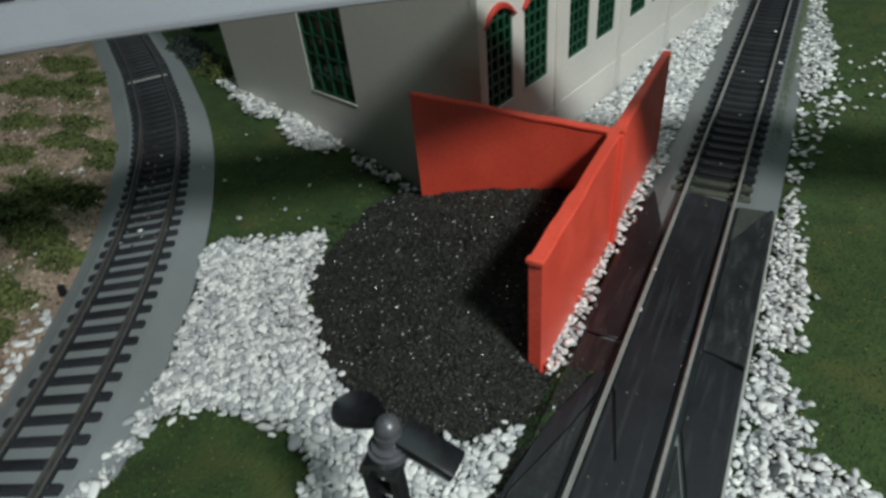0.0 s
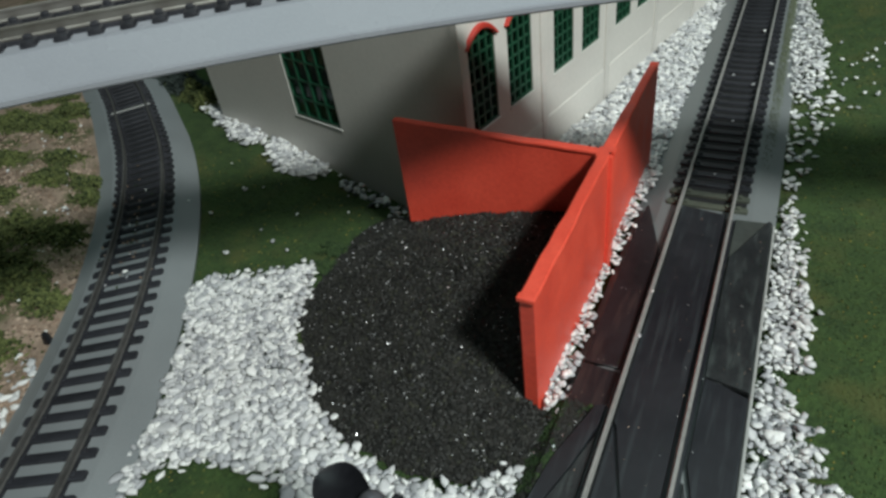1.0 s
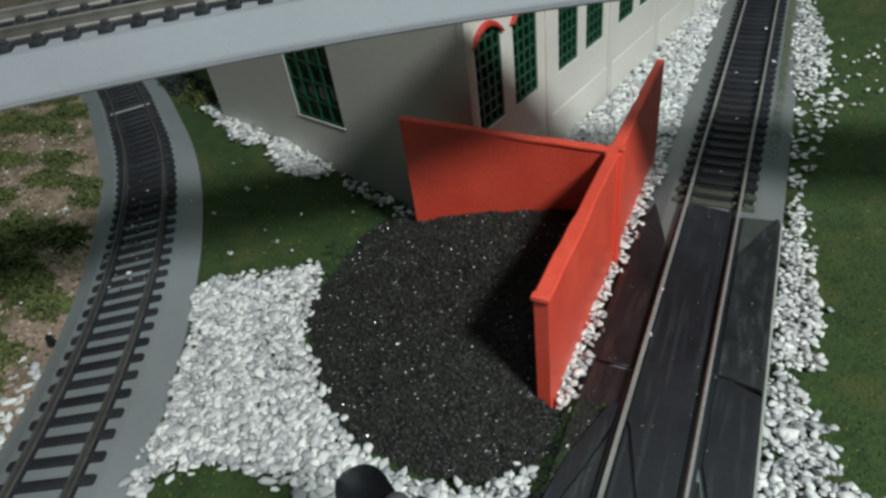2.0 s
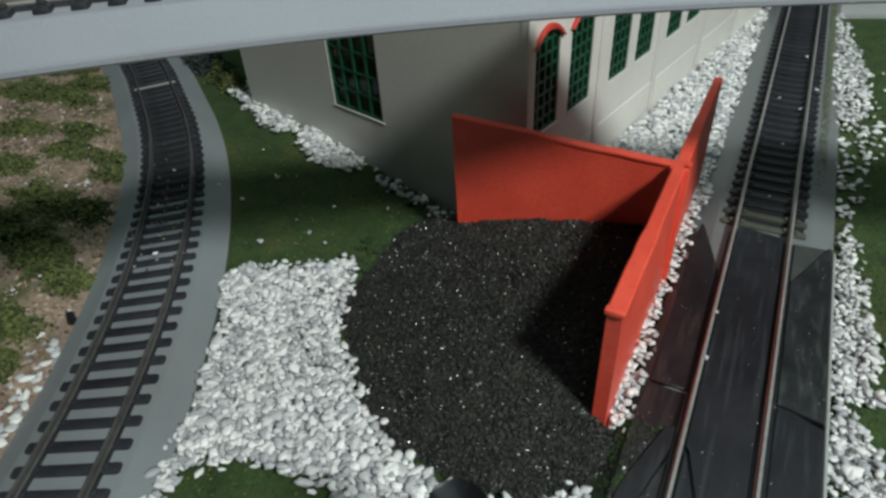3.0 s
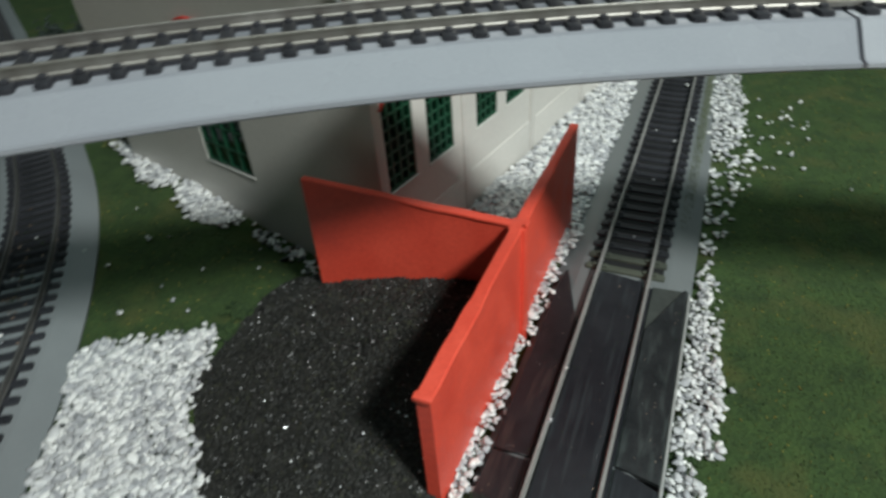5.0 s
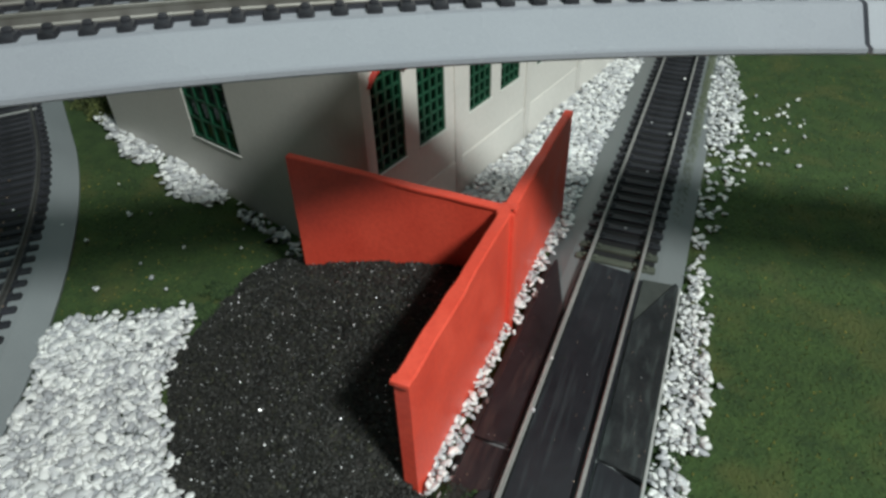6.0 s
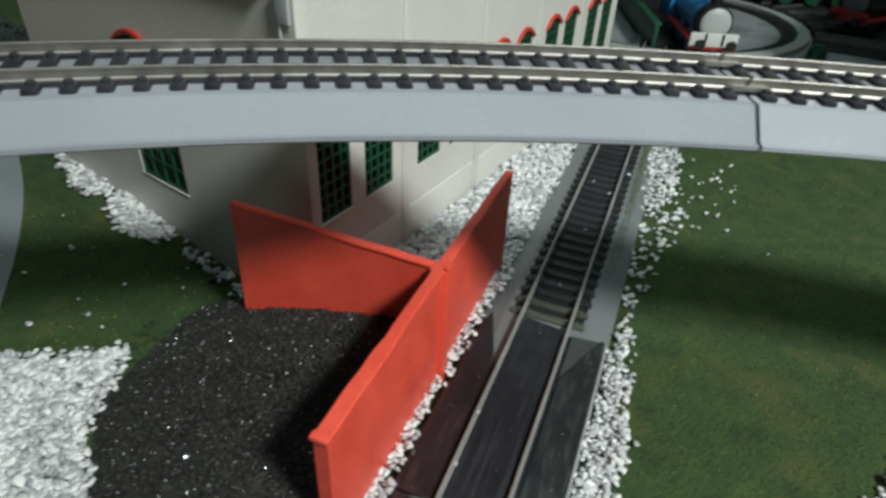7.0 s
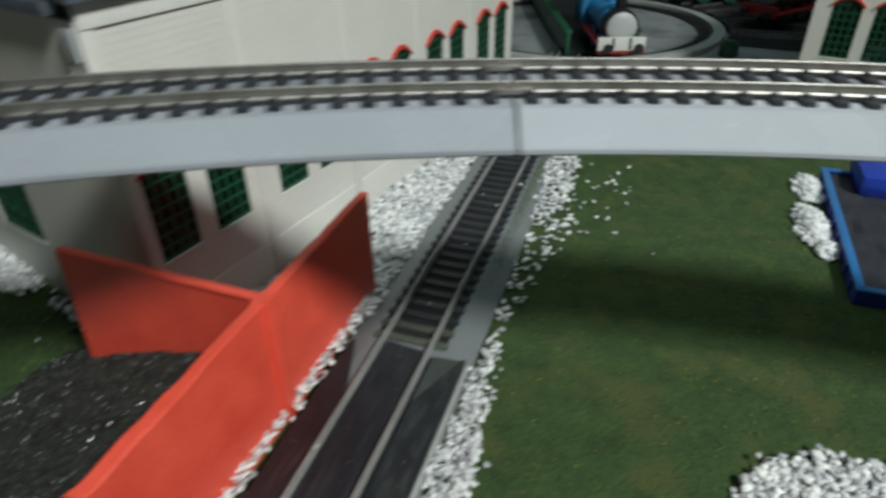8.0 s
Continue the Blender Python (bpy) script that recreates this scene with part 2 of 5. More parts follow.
def template(level, lump, seed, cuts=0):
    """A lumpy pebble of radius 1, with flat cuts, as vertices and triangles."""
    bm = bmesh.new()
    bmesh.ops.create_icosphere(bm, subdivisions=level, radius=1)
    for v in bm.verts:
        v.co *= 1 + lump * noise.noise(v.co * 1.3 + Vector((seed * 7.1, seed * 3.3, 0)))
    rng = random.Random(seed)
    for _ in range(cuts):
        way = Vector((rng.gauss(0, 1), rng.gauss(0, 1), rng.gauss(0, 1.4))).normalized()
        reach = rng.uniform(0.45, 0.75)
        for v in bm.verts:
            v.co -= way * max(0.0, v.co.dot(way) - reach)
    bm.verts.ensure_lookup_table()
    out = np.array([v.co[:] for v in bm.verts]), np.array([[v.index for v in f.verts] for f in bm.faces])
    bm.free()
    return out


def turns(rng, n, tilt):
    """n random rotations: any turn about z, and a tilt of up to that many radians."""
    a, b, c = rng.uniform(0, 2 * np.pi, n), rng.uniform(-tilt, tilt, n), rng.uniform(-tilt, tilt, n)
    o, i = np.zeros(n), np.ones(n)
    rz = np.array([[np.cos(a), -np.sin(a), o], [np.sin(a), np.cos(a), o], [o, o, i]])
    rx = np.array([[i, o, o], [o, np.cos(b), -np.sin(b)], [o, np.sin(b), np.cos(b)]])
    ry = np.array([[np.cos(c), o, np.sin(c)], [o, i, o], [-np.sin(c), o, np.cos(c)]])
    return np.einsum("ijn,jkn,kln->nil", rx, ry, rz)


def scatter(name, rng, places, sizes, shapes, tilt, mats, index=None, smooth=True):
    """One mesh of many lumps at the places (n, 3) with half axes sizes (n, 3)."""
    vs, fs, ids, base = [], [], [], 0
    pick = rng.integers(0, len(shapes), len(places))
    rot = turns(rng, len(places), tilt)
    for k, (tv, tf) in enumerate(shapes):
        sel = np.where(pick == k)[0]
        if not len(sel):
            continue
        v = np.einsum("nij,nvj->nvi", rot[sel], tv[None] * sizes[sel][:, None, :]) + places[sel][:, None, :]
        f = tf[None] + (np.arange(len(sel)) * len(tv))[:, None, None] + base
        vs.append(v.reshape(-1, 3))
        fs.append(f.reshape(-1, 3))
        if index is not None:
            ids.append(np.repeat(index[sel], len(tf)))
        base += len(sel) * len(tv)
    return arrays_mesh(name, np.concatenate(vs), np.concatenate(fs), mats, np.concatenate(ids) if ids else None, smooth)


def inside(px, py, poly):
    hit = np.zeros(len(px), bool)
    for (x0, y0), (x1, y1) in zip(poly, poly[1:] + poly[:1]):
        cross = (y0 > py) != (y1 > py)
        hit ^= cross & (px < (x1 - x0) * (py - y0) / (y1 - y0 + 1e-12) + x0)
    return hit


def spread(rng, poly, pitch, jitter=0.45, ragged=0.0015):
    """Places on a jittered grid inside a polygon with a ragged rim."""
    xs, ys = [p[0] for p in poly], [p[1] for p in poly]
    gx, gy = np.meshgrid(np.arange(min(xs) - pitch, max(xs) + pitch, pitch), np.arange(min(ys) - pitch, max(ys) + pitch, pitch))
    x, y = gx.ravel() + rng.uniform(-jitter, jitter, gx.size) * pitch, gy.ravel() + rng.uniform(-jitter, jitter, gx.size) * pitch
    keep = inside(x + rng.normal(0, ragged, x.size), y + rng.normal(0, ragged, x.size), poly)
    return x[keep], y[keep]


PEBBLES = [template(2, 0.55, k, 5) for k in range(14)]
CRUMBS = [template(0, 0.6, k) for k in range(5)]

# ---- ground ----


def relief(x, y):
    """Low swells of the scenery; the little mound near the lamp."""
    m = max(0.0, 1 - ((x + 0.085) ** 2 + (y + 0.085) ** 2) / 0.036 ** 2)
    return 0.006 * m * m * (3 - 2 * m) + 0.0005 * noise.noise((x * 60, y * 60, 0)) - 0.0006 + hollow(x, y)


def hollow(x, y):
    """The ground sinks towards the shed's near corner."""
    dx, dy = x + 0.0747, y - 0.0733
    c, s = math.cos(radians(13)), math.sin(radians(13))
    u, v = dx * c - dy * s, dx * s + dy * c
    off = math.hypot(max(0.0, u), max(0.0, -v))
    near = max(0.0, 1 - math.hypot(dx, dy) / 0.13)
    f = max(0.0, 1 - off / 0.022)
    beside = max(0.0, 1 - max(0.0, v - 0.004) / 0.016) if u > -0.004 else 1.0
    return -0.0115 * near * f * f * (3 - 2 * f) * beside


def make_ground():
    bm = bmesh.new()
    xs = np.concatenate([np.linspace(-1.4, -0.4, 12), np.linspace(-0.39, 0.3, 150), np.linspace(0.32, 1.4, 12)])
    ys = np.concatenate([np.linspace(-0.7, -0.13, 8), np.linspace(-0.12, 0.42, 120), np.linspace(0.44, 1.6, 14)])
    grid = [[bm.verts.new((x, y, relief(x, y))) for x in xs] for y in ys]
    for a, b in zip(grid, grid[1:]):
        for i in range(len(xs) - 1):
            bm.faces.new((a[i], a[i + 1], b[i + 1], b[i]))
    return solid("ground", bm, GRASS, "dull green scatter grass over the layout board", "ground", "structure")


make_ground()
bm = bmesh.new()
box(bm, -1.4, 1.4, -0.7, 1.6, -0.04, -0.016, 0.002)
solid("baseboard", bm, ROOM_FLOOR, "brown wooden board under the model landscape", "board", "structure")


def make_turf():
    """Loose turf crumbs where the camera passes nearest."""
    rng = np.random.default_rng(4)
    n = 60000
    x, y = rng.uniform(-0.23, 0.19, n), rng.uniform(-0.1, 0.33, n)
    z = np.array([relief(a, b) for a, b in zip(x, y)])
    s = rng.uniform(0.00018, 0.00048, (n, 3)) * np.array([1, 1, 0.6])
    kind = rng.choice([0, 1, 2], n, p=[0.86, 0.07, 0.07])
    me = scatter("turf", rng, np.column_stack([x, y, z]), s, CRUMBS, 3.0, [TURF, MOSS, TURF_DARK], kind, smooth=False)
    return tagged(new("turf", me), "fine green foam turf crumbs on the ground", "grass", kind="stuff")


make_turf()

# ---- the room round the layout ----


def make_room():
    spots = (("floor", (-2.6, 2.6, -2.6, 2.8, -0.92, -0.87), ROOM_FLOOR, "worn brown carpet under the layout"),
             ("ceiling", (-2.6, 2.6, -2.6, 2.8, 1.95, 2.0), ROOM_PAINT, "plain white room ceiling"),
             ("wall_west", (-2.65, -2.6, -2.6, 2.8, -0.92, 2.0), ROOM_PAINT, "plain pale room wall"),
             ("wall_east", (2.6, 2.65, -2.6, 2.8, -0.92, 2.0), ROOM_PAINT, "plain pale room wall"),
             ("wall_south", (-2.65, 2.65, -2.65, -2.6, -0.92, 2.0), ROOM_PAINT, "plain pale room wall"),
             ("wall_north", (-2.65, 2.65, 2.8, 2.85, -0.92, 2.0), ROOM_PAINT, "plain pale room wall"))
    for name, b, mat, label in spots:
        bm = bmesh.new()
        box(bm, *b)
        solid(name, bm, mat, label, name.split("_")[0], "structure")


make_room()

# ---- tracks ----
BED_TOP = 0.0048
BED = [(-0.0220, 0.0), (-0.0220, 0.0009), (-0.0214, 0.0011), (-0.0148, BED_TOP - 0.0003), (-0.0140, BED_TOP), (0.0140, BED_TOP), (0.0148, BED_TOP - 0.0003), (0.0214, 0.0011), (0.0220, 0.0009), (0.0220, 0.0)]
HIGH_TOP = 0.0073
HIGH_BED = [(-0.0214, 0.0), (-0.0217, 0.0004), (-0.0216, 0.0012), (-0.0201, 0.0015), (-0.0150, HIGH_TOP - 0.0003), (-0.0143, HIGH_TOP), (0.0143, HIGH_TOP), (0.0150, HIGH_TOP - 0.0003), (0.0201, 0.0015), (0.0216, 0.0012), (0.0217, 0.0004), (0.0214, 0.0)]
GAUGE, PITCH, HIGH_PITCH = 0.0165, 0.00664, 0.00623
RAIL_SHAPE = [(-0.0005, 0.0), (0.0005, 0.0), (0.0005, 0.0003), (0.00022, 0.0006), (0.00022, 0.0017), (0.00038, 0.0019), (0.00038, 0.0024),
              (0.0003, 0.0025), (-0.0003, 0.0025), (-0.00038, 0.0024), (-0.00038, 0.0019), (-0.00022, 0.0017), (-0.00022, 0.0006), (-0.0007, 0.0003)]


def tie_mesh(name, mat):
    bm = bmesh.new()
    box(bm, -0.0130, 0.0130, -0.0015, 0.0015, -0.0008, 0.0011, 0.0008)
    for side in (-1, 1):
        for out in (-1, 1):
            box(bm, side * GAUGE / 2 + out * 0.0017 - 0.0008, side * GAUGE / 2 + out * 0.0017 + 0.0008, -0.0009, 0.0009, 0.0007, 0.0019, 0.0006)
    return finish(name, bm, mat, True)


TIE_MESH, OLD_TIE_MESH = tie_mesh("tie", TIE), tie_mesh("tie", OLD_TIE)


def line(p, q, step=0.02):
    """Stations along a straight line, evenly spaced."""
    p, q = Vector(p), Vector(q)
    d = (q - p).normalized()
    n = max(2, int((q - p).length / step) + 1)
    return [(*(p + (q - p) * i / (n - 1)), d.x, d.y) for i in range(n)]


def arc(cx, cy, r, h0, h1, z, side, step=1.0):
    """Stations on a circle. side 1: it bends to the left as it goes, with heading h left of +y; -1: to the right, heading h above +x."""
    n = max(2, int(abs(h1 - h0) / step) + 1)
    out = []
    for i in range(n):
        h = radians(h0 + (h1 - h0) * i / (n - 1))
        if side > 0:
            out.append((cx + r * math.cos(h), cy + r * math.sin(h), z, -math.sin(h), math.cos(h)))
        else:
            out.append((cx - r * math.sin(h), cy + r * math.cos(h), z, math.cos(h), math.sin(h)))
    return out


def along(stations, pitch, start=0.5):
    """Places every pitch along the stations, with the heading."""
    out, rest = [], pitch * start
    for (x0, y0, z0, *_), (x1, y1, z1, *_) in zip(stations, stations[1:]):
        seg = math.hypot(x1 - x0, y1 - y0)
        while rest < seg:
            f = rest / seg
            out.append((x0 + (x1 - x0) * f, y0 + (y1 - y0) * f, z0 + (z1 - z0) * f, math.atan2(y1 - y0, x1 - x0)))
            rest += pitch
        rest -= seg
    return out


def make_track(name, label, stations, group, bed_mat, rail_mat, skip=None, old=None, infill=None, bed=BED, top=BED_TOP, start=0.5, pitch=PITCH):
    """Roadbed, two rails and the ties of one length of track, in world metres."""
    t = thing(name, label, "track", group=group)
    bm = bmesh.new()
    sweep(bm, bed, stations)
    part("roadbed", bm, bed_mat, t, "grey plastic ballast shoulder")
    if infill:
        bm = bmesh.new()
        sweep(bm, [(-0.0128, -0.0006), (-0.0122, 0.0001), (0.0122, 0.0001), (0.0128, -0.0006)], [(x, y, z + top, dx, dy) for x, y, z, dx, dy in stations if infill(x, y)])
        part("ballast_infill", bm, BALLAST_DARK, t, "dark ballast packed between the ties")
    for side in (-1, 1):
        bm = bmesh.new()
        sweep(bm, [(u + side * GAUGE / 2, v + top + 0.0009) for u, v in RAIL_SHAPE], stations)
        part("rail", bm, rail_mat, t, "nickel rail")
    if not skip:
        for side in (-1, 1):
            bm = bmesh.new()
            sweep(bm, [(u + side * GAUGE / 2, v + top) for u, v in ((-0.0010, -0.0004), (0.0010, -0.0004), (0.0009, 0.00085), (-0.0009, 0.00085))], stations)
            part("tie_web", bm, TIE, t, "black plastic strip joining the ties")
    for x, y, z, a in along(stations, pitch, start):
        if skip and skip(x, y):
            continue
        part("tie", OLD_TIE_MESH if old and old(x, y) else TIE_MESH, None, t, at=Matrix.Translation((x, y, z + top)) @ Matrix.Rotation(a - math.pi / 2, 4, "Z"))
    return t


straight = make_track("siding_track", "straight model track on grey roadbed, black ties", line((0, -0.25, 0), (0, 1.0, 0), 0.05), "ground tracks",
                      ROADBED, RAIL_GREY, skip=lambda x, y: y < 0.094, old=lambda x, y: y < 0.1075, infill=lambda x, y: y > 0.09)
curve_stations = arc(-0.5385, -0.2812, 0.457, 8, 52, 0, 1)
end = curve_stations[-1]
curve_stations = curve_stations + line((end[0] - 0.006, end[1] + 0.0046, 0), (-0.303, 0.1120, 0), 0.02) + line((-0.316, 0.1212, 0), (-0.70, 0.362, 0), 0.02)
curve = make_track("curved_track", "curved model track on grey roadbed, black ties", curve_stations, "ground tracks", ROADBED_LIT, RAIL_DULL, infill=lambda x, y: y > 0.028, start=0.17)
for x, y, a in ((-0.301, 0.1105, radians(143)), ):
    bm = bmesh.new()
    box(bm, -0.0005, 0.0005, -0.0105, 0.0105, 0, 0.0008, 0.0002)
    part("joint_strip", bm, PIT_STONE, curve, "pale gap between two track pieces", at=Matrix.Translation((x, y, BED_TOP + 0.0008)) @ Matrix.Rotation(a, 4, "Z"))

# boards beside and between the rails of the siding


def make_board(label, outline, z, mat, thick=0.0012):
    bm = bmesh.new()
    low = [bm.verts.new((x, y, z - thick)) for x, y in outline]
    high = [bm.verts.new((x, y, z)) for x, y in outline]
    bm.faces.new(low[::-1])
    bm.faces.new(high)
    k = len(outline)
    for i in range(k):
        bm.faces.new((low[i], low[(i + 1) % k], high[(i + 1) % k], high[i]))
    bmesh.ops.bevel(bm, geom=[e for e in bm.edges], offset=0.0002, segments=1, affect="EDGES")
    return tagged(solid("crossing_board", bm, mat, label, "board"), group="boards along the siding")


make_board("black card board laid between the siding rails", [(-0.0072, -0.2), (0.0066, -0.2), (0.0067, 0.0935), (-0.0073, 0.0955), (-0.0073, 0.0014), (-0.0061, 0.0005),
            (-0.0006, -0.0184), (-0.0016, -0.0190), (-0.0067, -0.0006), (-0.0072, -0.0002)], 0.0064, BOARD)
make_board("black card board beside the siding rail", [(0.0102, 0.0228), (0.0140, 0.0226), (0.0206, 0.0210), (0.0206, 0.0935), (0.0195, 0.0945), (0.0100, 0.072)], 0.0058, BOARD_SCUFFED)
make_board("dark green-grey card under the boards", [(0.0098, 0.05), (0.0204, 0.05), (0.0204, 0.0942), (0.0098, 0.0935)], 0.0052, CARD_GREEN, 0.0006)
make_board("black card board with a gap at its end", [(0.0206, -0.0430), (0.0206, 0.0192), (0.0140, 0.0214), (0.0102, 0.0224), (0.0102, -0.0040), (0.0147, -0.0206)], 0.0060, BOARD)
make_board("black card board split off along a slit", [(0.0102, -0.2), (0.0206, -0.2), (0.0206, -0.0465), (0.0137, -0.0214), (0.0102, -0.0080)], 0.0058, BOARD_SCUFFED)
make_board("worn maroon-black card board beside the coal bin", [(-0.0192, 0.0185), (-0.0098, 0.0185), (-0.0100, 0.070), (-0.0178, 0.0935), (-0.0186, 0.0930), (-0.0192, 0.085)], 0.0056, BOARD_WORN)
make_board("worn maroon-black card board near the coal", [(-0.0190, -0.018), (-0.0100, -0.003), (-0.0098, 0.0180), (-0.0194, 0.0180), (-0.0200, 0.0)], 0.0050, BOARD_WORN)
# Added strip; its pale colour gives the roadbed edge its light.
make_board("pale strip added for the roadbed's lit edge beside the boards", [(0.0208, -0.2), (0.0216, -0.2), (0.0216, 0.0925), (0.0208, 0.0935)], 0.0054, PIT_STONE, 0.0050)
make_board("black card wedge beside the siding rail", [(-0.0212, -0.2), (-0.0100, -0.2), (-0.0100, -0.0012), (-0.0138, -0.0156), (-0.0200, -0.0345)], 0.0056, BOARD_SCUFFED)
make_board("black folded edge of the card wedge", [(-0.0214, -0.2), (-0.0202, -0.0348), (-0.0138, -0.0150), (-0.0102, -0.0006), (-0.0102, 0.0060), (-0.0126, 0.0051), (-0.0180, -0.0132), (-0.0209, -0.0336), (-0.0222, -0.2)], 0.0061, BOARD)

# Added dark sheet covers the pale roadbed, standing in for shade beside the rails.
make_board("dark filler sheet added under the siding rails", [(-0.0097, -0.2), (0.0097, -0.2), (0.0097, 0.0925), (-0.0097, 0.0925)], 0.0054, BOARD, 0.0005)

# the raised curve
DECK_Z = 0.0918
DECK = (0.1916, -0.3461, 0.4572)
JOINT = 20.35
PIECES = ((JOINT + 60, JOINT + 30.1, ROADBED_PALE), (JOINT + 29.9, JOINT + 0.06, ROADBED_PALE), (JOINT - 0.06, JOINT - 29.9, ROADBED_GLOSSY), (JOINT - 30.1, JOINT - 60, ROADBED_GLOSSY))


def sunk(h):
    """The raised curve drops slightly towards the lawn."""
    return DECK_Z + 0.0049 * (h - 20) / 40 - 0.0004 * ((h - 20) / 40) ** 2


def deck_stations(h0, h1):
    n = max(2, int(abs(h1 - h0)) + 1)
    return [arc(*DECK, h, h, sunk(h), -1)[0] for h in (h0 + (h1 - h0) * i / (n - 1) for i in range(n))]


for h0, h1, mat in PIECES:
    make_track("raised_track", "curved model track on grey roadbed carried above the ground on piers", deck_stations(h0, h1), "raised tracks", mat, RAIL, bed=HIGH_BED, top=HIGH_TOP, start=0.52, pitch=HIGH_PITCH)


def make_joiner(h, r):
    x, y, z, dx, dy = arc(DECK[0], DECK[1], r, h, h, sunk(h), -1)[0]
    bm = bmesh.new()
    box(bm, -0.004, 0.004, -0.0012, 0.0012, 0, 0.0012, 0.0003)
    box(bm, -0.0002, 0.0002, -0.0007, 0.0007, 0.0012, 0.0024, 0)
    return solid("rail_joiner", bm, RAIL, "metal rail joiner between two raised track pieces", "joiner",
                 at=Matrix.Translation((x, y, z + HIGH_TOP + 0.0008)) @ Matrix.Rotation(math.atan2(dy, dx), 4, "Z"))


for r in (DECK[2] - GAUGE / 2, DECK[2] + GAUGE / 2):
    make_joiner(JOINT, r)


def make_pier(h):
    x, y, z, dx, dy = arc(*DECK, h, h, 0, -1)[0]
    t = thing("track_pier", "grey plastic pier under the raised track", "pier", Matrix.Translation((x, y, 0)) @ Matrix.Rotation(math.atan2(dy, dx), 4, "Z"), "piers")
    bm = bmesh.new()
    box(bm, -0.014, 0.014, -0.024, 0.024, -0.001, 0.006, 0.001)
    part("foot", bm, ROADBED, t)
    bm = bmesh.new()
    for s in (-1, 1):
        sweep(bm, [(-0.004, -0.004), (0.004, -0.004), (0.004, 0.004), (-0.004, 0.004)], [(0, s * 0.017, 0.005, 1, 0), (0, s * 0.017, 0.006, 1, 0)])
        box(bm, -0.004, 0.004, s * 0.016 - 0.004, s * 0.016 + 0.004, 0.005, 0.0805, 0.0006)
    part("column_pair", bm, ROADBED, t)
    bm = bmesh.new()
    box(bm, -0.01, 0.01, -0.023, 0.023, 0.080, sunk(h) + 0.0002, 0.0008)
    part("cap", bm, ROADBED, t)


for h in (66, -14, -36):
    make_pier(h)

# ---- coal bin and coal ----


def panel(bm, p0, p1, thick, h0, h1, lean=0.0, jitter=0.0004, seed=0, rake=0.0, n=26):
    """An upright panel from p0 to p1 with a slightly wavy cut top and a thin rim; lean moves its top at p1's end sideways, rake onwards."""
    p0, p1 = Vector((*p0, 0)), Vector((*p1, 0))
    d = (p1 - p0).normalized()
    side = Vector((d.y, -d.x, 0))
    body, rim = [], []
    for i in range(n + 1):
        f = i / n
        even = h0 + (h1 - h0) * f
        top = even + jitter * noise.noise((f * 7 + seed, seed, 0)) + 0.6 * jitter * (1 if f > 0.55 else 0)
        lip = (1.22 if f < 0.5 else 1.04) + 0.05 * noise.noise((f * 11, seed, 3))
        off = (side * lean + d * rake) * f
        c = p0 + (p1 - p0) * f
        for rows, prof in ((body, [(-1, -0.012), (1, -0.012), (1, even - 0.0011), (-1, even - 0.0011)]),
                           (rim, [(-1, top - 0.0014), (1, top - 0.0014), (lip, top - 0.0010), (lip, top - 0.0003), (lip - 0.22, top), (0.22 - lip, top), (-lip, top - 0.0003), (-lip, top - 0.0010)])):
            rows.append([bm.verts.new(c + side * (u * thick / 2) + off * max(0, v) / top + Vector((0, 0, v))) for u, v in prof])
    for rows in (body, rim):
        k = len(rows[0])
        for a, b in zip(rows, rows[1:]):
            for i in range(k):
                bm.faces.new((a[i], a[(i + 1) % k], b[(i + 1) % k], b[i]))
        bm.faces.new(rows[0])
        bm.faces.new(rows[-1][::-1])


bin_ = thing("coal_bin", "orange-red plastic three-winged coal bin wall standing in the coal", "coal bin")
for name, args in (("front_panel", ((-0.0271, -0.0004), (-0.0262, 0.0615), 0.0033, 0.0424, 0.0432, 0.0, 0.0007, 1)),
                   ("rear_panel", ((-0.0262, 0.0635), (-0.0255, 0.1250), 0.0028, 0.0434, 0.0436, 0.0, 0.0004, 2)),
                   ("side_panel", ((-0.0277, 0.0622), (-0.0922, 0.0577), 0.0025, 0.0434, 0.0451, 0.0064, 0.0003, 3, 0.0037))):
    bm = bmesh.new()
    panel(bm, *args)
    part(name, bm, RED, bin_)
bm = bmesh.new()
box(bm, -0.0293, -0.0249, -0.0012, 0.0010, 0.0411, 0.0426, 0.0005)
part("end_lip", bm, RED, bin_, "small moulded lip at the panel's end")
bm = bmesh.new()
box(bm, -0.0287, -0.0234, 0.0590, 0.0647, -0.012, 0.0436, 0.0008)
box(bm, -0.0244, -0.0232, 0.0600, 0.0615, 0.0423, 0.0446, 0.0004)
part("corner_post", bm, RED, bin_)

HEAP = (-0.030, 0.062)
HEAP_TURN = [170, 180, 191, 202, 210, 222, 233, 241, 246, 253, 261, 274, 282]
HEAP_REACH = [0.070, 0.083, 0.0880, 0.0920, 0.0958, 0.0958, 0.0965, 0.0958, 0.0945, 0.092, 0.0885, 0.082, 0.06]


def heap(x, y):
    """Height of the coal above the ground."""
    dx, dy = x - HEAP[0], y - HEAP[1]
    d, a = math.hypot(dx, dy), math.degrees(math.atan2(dy, dx)) % 360
    if a < 165 or a > 282 or (x > -0.0268 and y > -0.001):
        return -1.0
    r = float(np.interp(a, HEAP_TURN, HEAP_REACH)) + 0.0025 * noise.noise((a * 0.14, 0.5, 0))
    return 0.0218 * (1 - min(1.0, d / r) ** 1.5) - 0.0004 + 0.0007 * noise.noise((x * 160, y * 160, 0)) if d < r else -1.0


